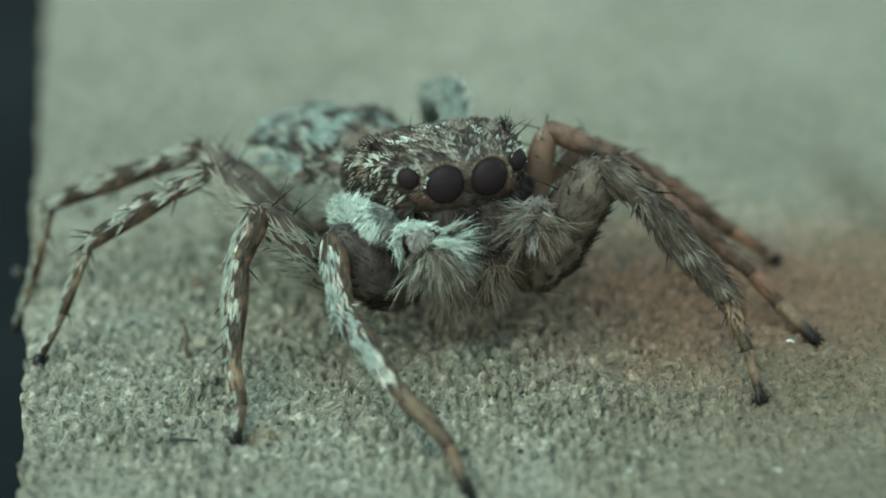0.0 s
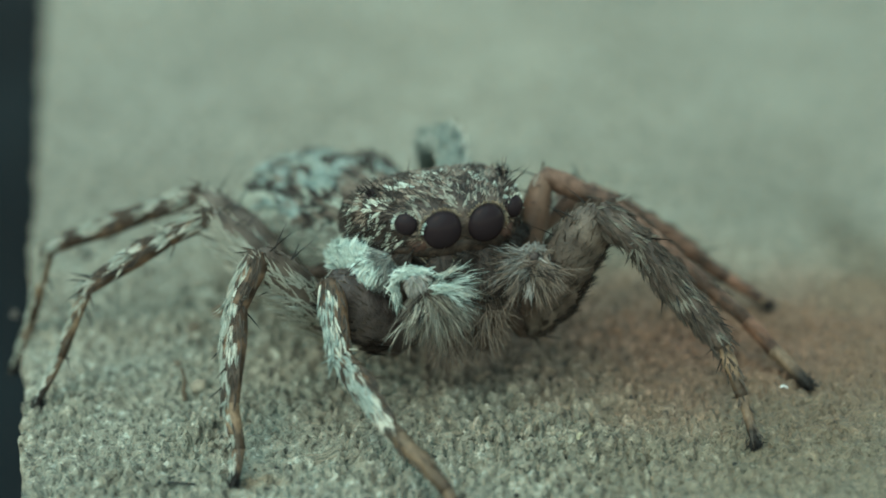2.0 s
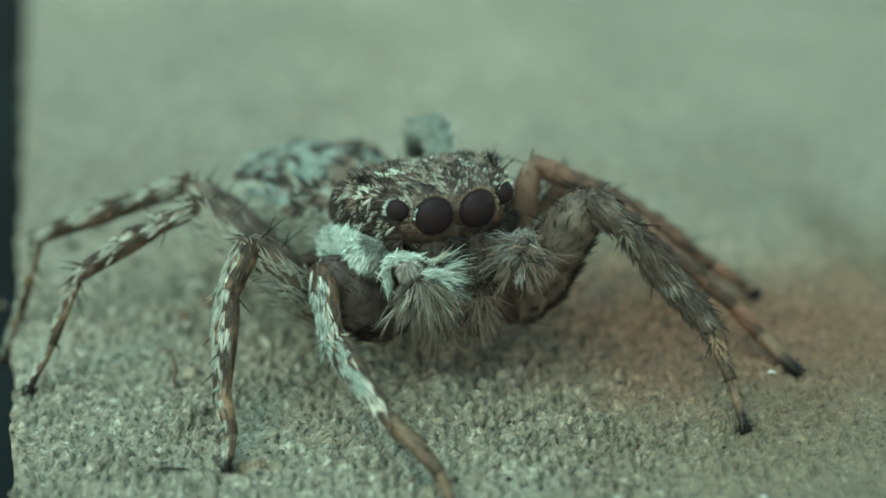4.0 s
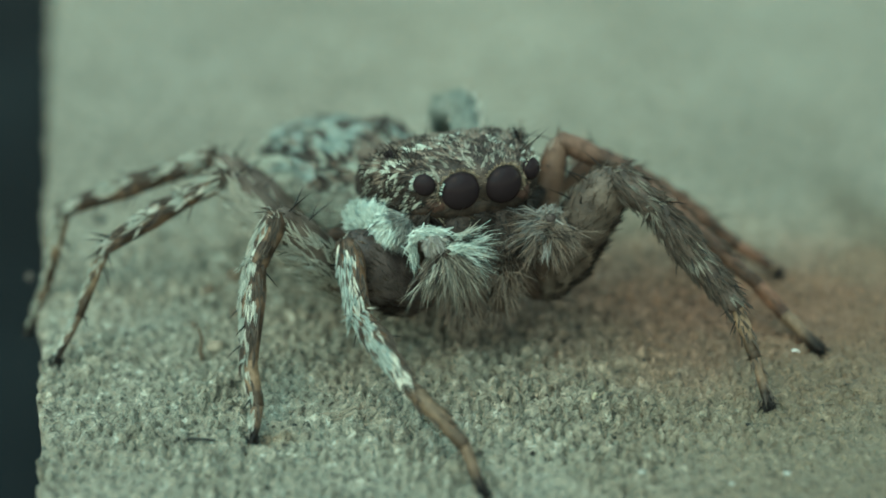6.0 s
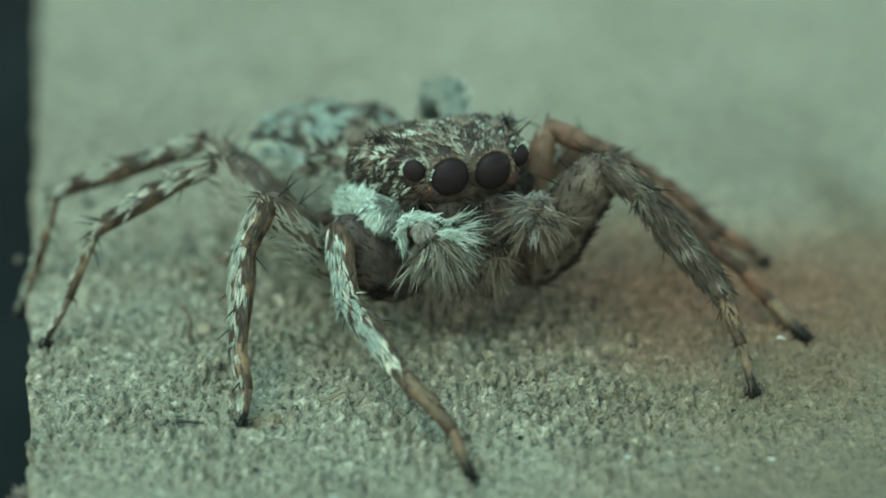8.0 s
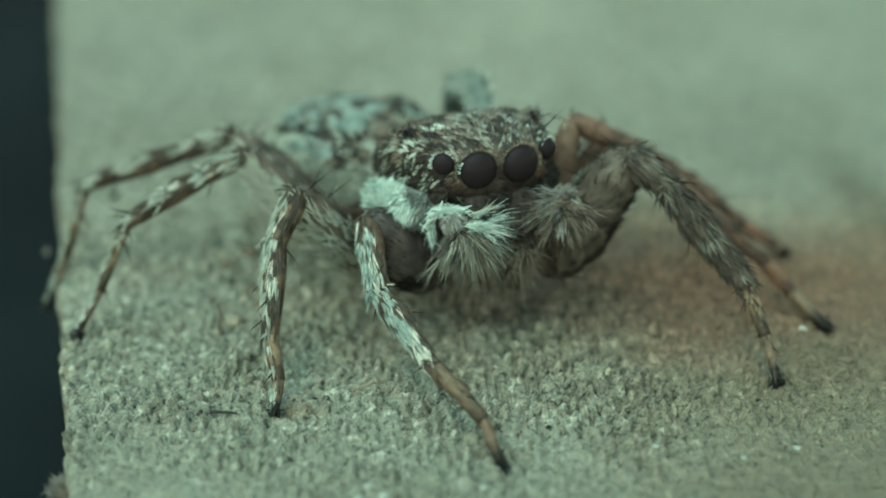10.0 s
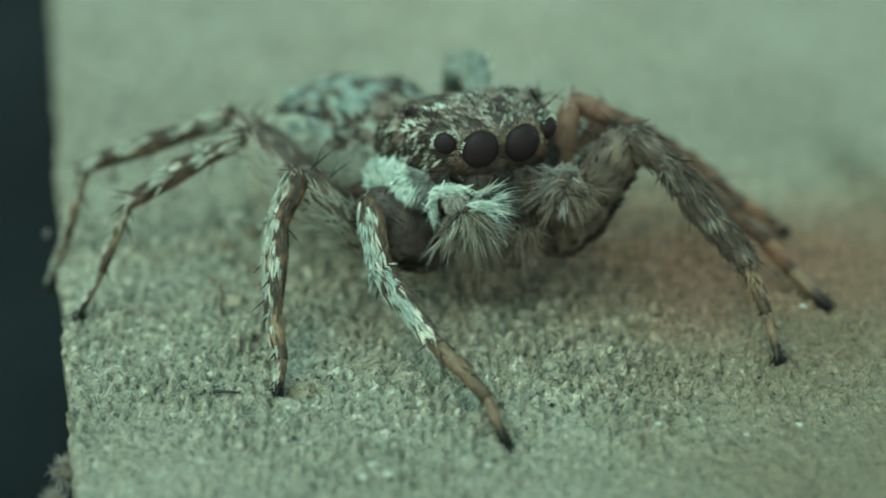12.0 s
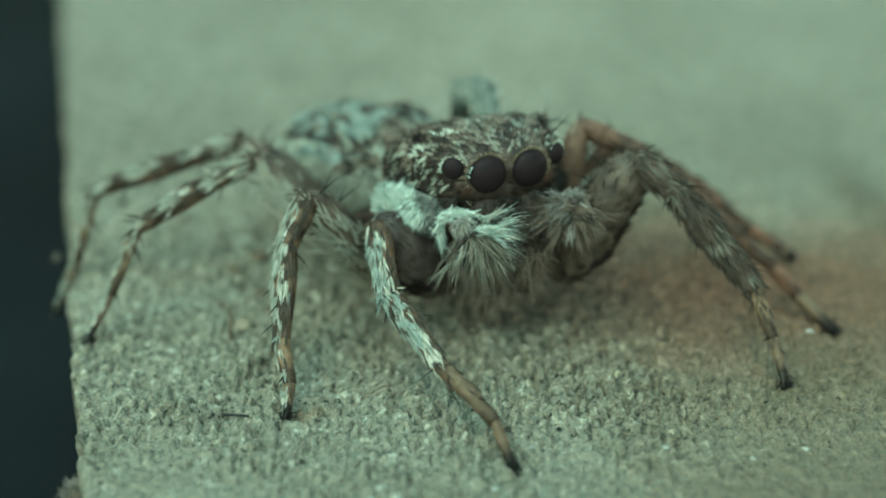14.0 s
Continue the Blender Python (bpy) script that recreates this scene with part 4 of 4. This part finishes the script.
        streak = vnoise(place * np.array((1.0, 1.0, 0.6)), 10.0, seed + 8) < (0.0 if fur > 1.5 else 0.36 if tone == "front" else 0.29)
        white &= ~streak & ~((u > 0.85) & (tone == "front") & (name == "tibia"))
        cream &= ~white & ~streak
        dark = (dark | (streak & (back > -0.2))) & ~white & ~cream
        flow = axis + r.normal(size=place.shape) * 0.16
        ln = np.full(n, 0.25 if name != "femur" else 0.19)
        if tone == "grey":
            cream = (cream | white) & (r.random(n) < 0.6)
            white = white & False
        if name in ("metatarsus", "tarsus"):
            dark = dark & (r.random(n) < 0.35)
        if tone == "warm":
            dark = dark & (r.random(n) < 0.25)
        if name in ("metatarsus", "tarsus"):
            ln = ln * 0.75
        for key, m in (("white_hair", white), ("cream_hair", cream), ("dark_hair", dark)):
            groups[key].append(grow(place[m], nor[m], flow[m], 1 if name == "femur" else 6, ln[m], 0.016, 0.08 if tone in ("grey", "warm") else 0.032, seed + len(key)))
        if name == "femur":
            place, nor = scatter(geo, 2200, seed * 11)
            m = (nor[:, 2] < -0.3) & (vnoise(place, 5.0, seed + 5) > 0.45)
            place, nor = place[m], nor[m]
            groups["fringe"].append((place, axis * 0.85 + nor * 0.34 + r.normal(size=place.shape) * 0.1, (0.36 if tone in ("dark", "warm") else 0.16) + 0.2 * r.random(len(place))))
            if tone == "dark":
                # pale streaks on the lower half of the femur
                place, nor = scatter(geo, 700, seed * 13)
                m = (nor[:, 2] < 0.3) & (vnoise(place, 4.0, seed + 6) > 0.35)
                groups["streak"].append(grow(place[m], nor[m], axis + r.normal(size=(m.sum(), 3)) * 0.18, 6, 0.34, 0.014, 0.05, seed + 3))
            tall = 4
            up = unit(UP - axis * (UP @ axis))
            side = np.cross(axis, up)
            spots = np.array([p + (q - p) * (0.72 + 0.09 * i) + up * ft * (0.78 - 0.1 * i) + side * ft * 0.25 * (-1) ** i for i in range(tall)])
            groups["spine"].append((spots, np.array([up * 1.0 + axis * 0.1 + side * 0.35 * (-1) ** i for i in range(tall)]), 0.5 + 0.3 * r.random(tall)))
        m = int({"femur": 2, "patella": 2, "tibia": 4, "metatarsus": 3, "tarsus": 1}[name] * max(size, 0.8) * (0.4 if tone in ("warm", "pale") else 1.0))
        place, nor = scatter(geo, m, seed * 9 + len(name))
        groups["spine"].append((place, nor * 0.75 + axis * 0.7, 0.30 + 0.22 * r.random(m)))
    # a black tuft of hair round the claws
    toe = unit(j[5] - j[4])
    n = 150
    place = j[5] + UP * st * 0.55 - toe * (0.16 * r.random((n, 1))) + r.normal(size=(n, 3)) * st * 0.45
    groups["claw_tuft"].append((place, toe * 0.8 + r.normal(size=(n, 3)) * 0.4, 0.10 + 0.08 * r.random(n)))
    under = HAIR_DARK if tone in ("front", "grey") else HAIR_CREAM
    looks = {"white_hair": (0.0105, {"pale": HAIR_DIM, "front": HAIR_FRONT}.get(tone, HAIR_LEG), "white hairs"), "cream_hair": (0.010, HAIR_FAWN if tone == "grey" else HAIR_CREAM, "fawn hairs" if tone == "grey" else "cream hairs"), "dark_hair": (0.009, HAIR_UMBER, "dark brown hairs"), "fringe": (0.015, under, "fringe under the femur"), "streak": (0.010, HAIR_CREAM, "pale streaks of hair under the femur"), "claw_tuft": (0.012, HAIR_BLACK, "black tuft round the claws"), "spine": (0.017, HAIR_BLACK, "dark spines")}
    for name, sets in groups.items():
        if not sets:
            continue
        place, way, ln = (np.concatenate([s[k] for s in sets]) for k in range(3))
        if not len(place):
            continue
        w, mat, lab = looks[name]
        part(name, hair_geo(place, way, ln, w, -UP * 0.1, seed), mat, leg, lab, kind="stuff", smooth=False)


for n, (tone, joints, thick, fur) in enumerate(LEGS):
    build_leg(tone, joints, thick, fur, 100 + n)


def build_palp(pts, radii, heart, arc, pale, seed):
    """A pedipalp: a bent limb, a bald knob at its bend, and a fan of long hairs round the heart."""
    pts, heart = np.array(pts), np.array(heart)
    palp = part("pedipalp", tube(pts, radii, 16, 6), MAT_UNDER, spider, "fluffy pedipalp with a bald knob", at=pts[0])
    part("knob", ball(pts[2] + np.array((0.02, -0.10, 0.04)), radii[2] * (1.0 if pale else 0.9), (0.1, -1, 0.3), 0.85, 20, 12), MAT_KNOB if pale else MAT_FEMUR_DARK, palp, "bald knob at the bend")
    if pale:
        down, out = scatter(ball(pts[2] + np.array((0.02, -0.10, 0.04)), radii[2] * 1.0, (0.1, -1, 0.3), 0.85, 20, 12), 150, seed + 9)
        p, q, l = grow(down, out, np.array((0.4, 0.0, -0.8)), 6, 0.15, 0.025, 0.05, seed + 8)
        part("knob_hair", hair_geo(p, q, l, 0.0095, -UP * 0.2, seed), HAIR_GREY, palp, "short grey hairs on the knob", kind="stuff", smooth=False)
    r = np.random.default_rng(seed)
    n = 250
    turn = np.radians(r.uniform(-135, 40, n) if pale else r.uniform(-212, -5, n))
    sweep = np.cos(turn)[:, None] * np.array((1.0, 0, 0)) + np.sin(turn)[:, None] * UP
    fore = r.uniform(-0.9, 0.25, n)
    way = unit(sweep + fore[:, None] * np.array((0, 1.0, 0)) + r.normal(size=(n, 3)) * 0.22)
    start = heart + way * (0.04 + 0.24 * r.random((n, 1))) + r.normal(size=(n, 3)) * 0.08
    rise = np.sin(turn) + 0.3 * r.normal(size=n)
    high = rise > -0.08
    coin = r.random(n)
    if pale:
        long = np.where(high, 0.34, 0.40) + 0.34 * r.random(n)
        kinds = (("white_hair", high & (coin < 0.55), HAIR_WHITE, "long white hairs"), ("cream_hair", ~high & (coin < 0.09) | high & (coin >= 0.55) & (coin < 0.75), HAIR_CREAM, "long cream hairs"), ("brown_hair", ~high & (coin >= 0.09) & (coin < 0.85), HAIR_FAWN, "fawn hairs"), ("dark_hair", (coin >= 0.85) | high & (coin >= 0.75), HAIR_DARK, "dark hairs"))
    else:
        long = 0.28 + 0.34 * r.random(n)
        kinds = (("pale_hair", (coin < np.where(np.cos(turn) < -0.2, 0.34, 0.06)), HAIR_GREY, "long grey hairs"), ("brown_hair", (coin >= np.where(np.cos(turn) < -0.2, 0.34, 0.06)) & (coin < 0.82), HAIR_BROWN, "brown hairs"), ("dark_hair", (coin >= 0.82), HAIR_DARK, "dark hairs"))
    face = unit(np.cross(way, np.cross(np.array((0, -1.0, 0.2)), way)))
    for name, m, mat, lab in kinds:
        p, q, l = grow(start[m], face[m], way[m], 10, long[m], 0.035, 0.05, seed + 5, 0.5)
        part(name, hair_geo(p, unit(q) + r.normal(size=q.shape) * 0.10, l * (0.7 + 0.6 * r.random(len(l))), 0.0075, -UP * 0.25 + r.normal(size=q.shape) * 0.15, seed), mat, palp, lab, kind="stuff", smooth=False)
    # a bright crest of hair that curls round the outer side of the knob
    line = catmull(np.array(arc), 12)
    n = 300 if pale else 150
    at = (r.random(n) * (len(line) - 12)).astype(int)
    root = line[at] + r.normal(size=(n, 3)) * 0.055
    tip = line[at + 11] + r.normal(size=(n, 3)) * 0.075
    part("crest_hair", hair_geo(root, tip - root, np.linalg.norm(tip - root, axis=1), 0.0095, (line[np.minimum(at + 11, len(line) - 1)] - line[np.maximum(at + 5, 0)]) * 1.0, seed), HAIR_WHITE if pale else HAIR_GREY, palp, "bright crest of hair" if pale else "grey crest of hair", kind="stuff", smooth=False)


build_palp([(-0.75, 0.0, 1.9), (-0.70, -0.55, 2.6), (-0.41, -0.95, 2.76), (-0.12, -1.05, 2.52), (0.0, -1.08, 2.1), (-0.02, -1.05, 1.8)], [0.15, 0.17, 0.18, 0.19, 0.18, 0.09], (-0.14, -1.02, 2.62),
           [(-0.10, -1.0, 2.98), (-0.45, -1.0, 3.02), (-0.72, -0.95, 2.98), (-0.83, -0.9, 2.75), (-0.80, -0.88, 2.45), (-0.73, -0.85, 2.12)], True, 60)
build_palp([(2.05, 0.35, 1.9), (1.95, 0.0, 2.7), (1.69, -0.38, 3.0), (1.62, -0.5, 2.7), (1.58, -0.55, 2.25), (1.55, -0.5, 1.9)], [0.15, 0.17, 0.12, 0.19, 0.18, 0.1], (1.66, -0.46, 2.88),
           [(1.5, -0.45, 3.1), (1.64, -0.45, 3.2), (1.8, -0.4, 3.18), (1.92, -0.35, 3.0), (1.98, -0.3, 2.7)], False, 61)


# ---- debris on the slab ----
def at_slab(x, y):
    return float(slab_height(np.array([x]), np.array([y]))[0])


def fibre(name, pts, thick, mat, label, category, lift=True, group=""):
    """A thin bent fibre or stalk lying on the slab."""
    p = np.array(pts, float)
    if lift:
        p[:, 2] += [np.percentile([at_slab(x + a, y + b) for a in (-0.06, 0, 0.06) for b in (-0.06, 0, 0.06)], 75) + thick * 0.8 for x, y in p[:, :2]]
    ob = part(name, tube(p, np.linspace(thick, thick * 0.6, len(p)), 8, 5), mat, None, at=p[0])
    return tagged(ob, label, category, group)


def crumb(x, y, size, mat, label, category, seed, z=None, group="", flat=0.7, name="crumb"):
    """A small knobbly grain."""
    ground = float(np.mean([at_slab(x + a, y + b) for a in (-0.05, 0, 0.05) for b in (-0.05, 0, 0.05)])) if z is None else z
    base = np.array((x, y, ground + size * flat * 0.55))
    v, faces = ball(np.zeros(3), size, (0, 0, 1), flat, 14, 9)
    v = v * (0.75 + 0.5 * vnoise(v / size, 1.6, seed))[:, None]
    return tagged(part(name, (v + base, faces), mat, None, at=base), label, category, group)


MAT_STRAW = skin("pale_straw", (0.2, 0.18, 0.12), (0.34, 0.31, 0.21), (0.48, 0.45, 0.33), 6.0, 0.5)
MAT_SCRAP = skin("white_scrap", (0.6, 0.6, 0.57), (0.75, 0.75, 0.72), (0.85, 0.85, 0.82), 6.0, 0.5)
MAT_CRUMB = skin("brown_crumb", (0.05, 0.038, 0.026), (0.11, 0.085, 0.06), (0.2, 0.16, 0.12), 4.0, 0.8)
MAT_GRAIN = skin("black_grain", (0.008, 0.008, 0.007), (0.015, 0.014, 0.012), (0.03, 0.028, 0.025), 6.0, 0.5)
MAT_LINT = hair_mat("lint_fibre", (0.10, 0.085, 0.075), (0.26, 0.23, 0.21))
MAT_STALK = skin("dry_stalk", (0.14, 0.115, 0.08), (0.24, 0.2, 0.15), (0.33, 0.29, 0.22), 4.0, 0.8)

LIE = max(at_slab(x, -3.28) for x in (-4.7, -4.6, -4.5, -4.4, -4.3)) + 0.025
fibre("dark_fibre", [(-4.74, -3.26, LIE - 0.01), (-4.60, -3.28, LIE), (-4.45, -3.29, LIE), (-4.26, -3.31, LIE - 0.01)], 0.034, MAT_GRAIN, "short black plant fibre lying on the slab", "fibre", lift=False)
fibre("straw_sliver", [(2.44, -2.26, -0.02), (2.47, -2.24, 0.10), (2.53, -2.2, 0.2)], 0.04, MAT_STRAW, "yellow straw sliver stuck upright in the slab", "straw")
fibre("white_scrap", [(6.40, -0.24, 0.02), (6.46, -0.24, 0.03), (6.53, -0.26, 0.01)], 0.02, MAT_SCRAP, "tiny white scrap lying on the slab", "scrap")
for n, (x, y) in enumerate(((-2.05, -2.46), (-2.0, -2.56), (-1.9, -2.62), (-2.12, -2.38))):
    fibre("pale_fibre", [(x - 0.2 - 0.06 * n, y - 0.03, 0.0), (x, y, 0.03), (x + 0.2, y + 0.05 - 0.02 * n, 0.03), (x + 0.3 + 0.05 * n, y + 0.09, 0.0)], 0.011, MAT_STALK, "pale dry fibre pressed onto the slab", "fibre", group="pale fibres")
fibre("brown_stalk", [(-4.93, -0.15, -0.02), (-4.95, -0.14, 0.16), (-4.91, -0.1, 0.34), (-4.97, 0.0, 0.5)], 0.05, MAT_CRUMB, "thin crooked brown stalk standing on the slab", "stalk")
crumb(-4.72, 0.25, 0.16, MAT_STALK, "flaky brown crumb on the slab", "crumb", 190, group="dirt crumbs", flat=0.8)
for n, (x, y, s) in enumerate(((-5.15, 2.5, 0.14), (-4.7, 3.2, 0.2), (-4.5, 1.6, 0.12), (-4.3, 0.9, 0.1), (-5.3, 1.2, 0.09))):
    crumb(x, y, s, MAT_CRUMB, "brown crumb of dirt on the slab", "crumb", 200 + n, group="dirt crumbs")
for n, (x, y, s) in enumerate(((-8.14, 6.33, 0.12), (-6.6, 5.4, 0.055), (3.6, -3.0, 0.05), (-2.9, -2.82, 0.05), (5.2, -2.6, 0.05), (1.3, -3.6, 0.045), (6.9, -1.4, 0.06))):
    crumb(x, y, s, MAT_GRAIN, "black grain lying on the slab", "grain", 220 + n, group="black grains", name="grain")
for n, (x, y, s) in enumerate(((-1.82, -5.4, 0.13), (-1.98, -5.75, 0.10), (-1.55, -5.8, 0.10), (0.1, -5.5, 0.07), (4.6, -4.6, 0.06), (5.6, -4.2, 0.07), (3.1, -4.4, 0.06))):
    crumb(x, y, s, MAT_PEBBLE, "pale grain of sand on the slab", "grain", 240 + n, group="sand grains", name="sand_grain", flat=0.45)


def lint(centre, size, count, label, seed):
    """A fluffy tuft caught on the side of the slab."""
    r = np.random.default_rng(seed)
    c = np.array(centre)
    core, faces = ball(np.zeros(3), size * 0.36, (0, 0, 1), 0.9, 16, 10)
    core = core * (0.6 + 0.8 * vnoise(core / size, 2.0, seed))[:, None] + c
    tuft = part("lint_tuft", (core, faces), MAT_CRUMB, None, at=c)
    PLACES[tuft.name] = c
    way = unit(r.normal(size=(count, 3)))
    place = c + way * size * 0.35 * r.random((count, 1))
    part("lint_hair", hair_geo(place, way + r.normal(size=way.shape) * 0.5, size * (0.3 + 0.35 * r.random(count)), 0.012, r.normal(size=way.shape) * 0.8, seed), MAT_LINT, tuft, "tangled lint", kind="stuff", smooth=False)
    return tagged(tuft, label, "lint")


lint((-7.12, -4.95, -0.45), 0.5, 300, "brownish lint tuft caught on the slab's edge", 301)
lint((-7.15, -5.75, -0.5), 0.42, 220, "brownish lint tuft caught on the slab's edge", 303)
lint((-9.15, 3.6, -0.1), 0.16, 90, "small whitish lint tuft on the slab's edge", 302)
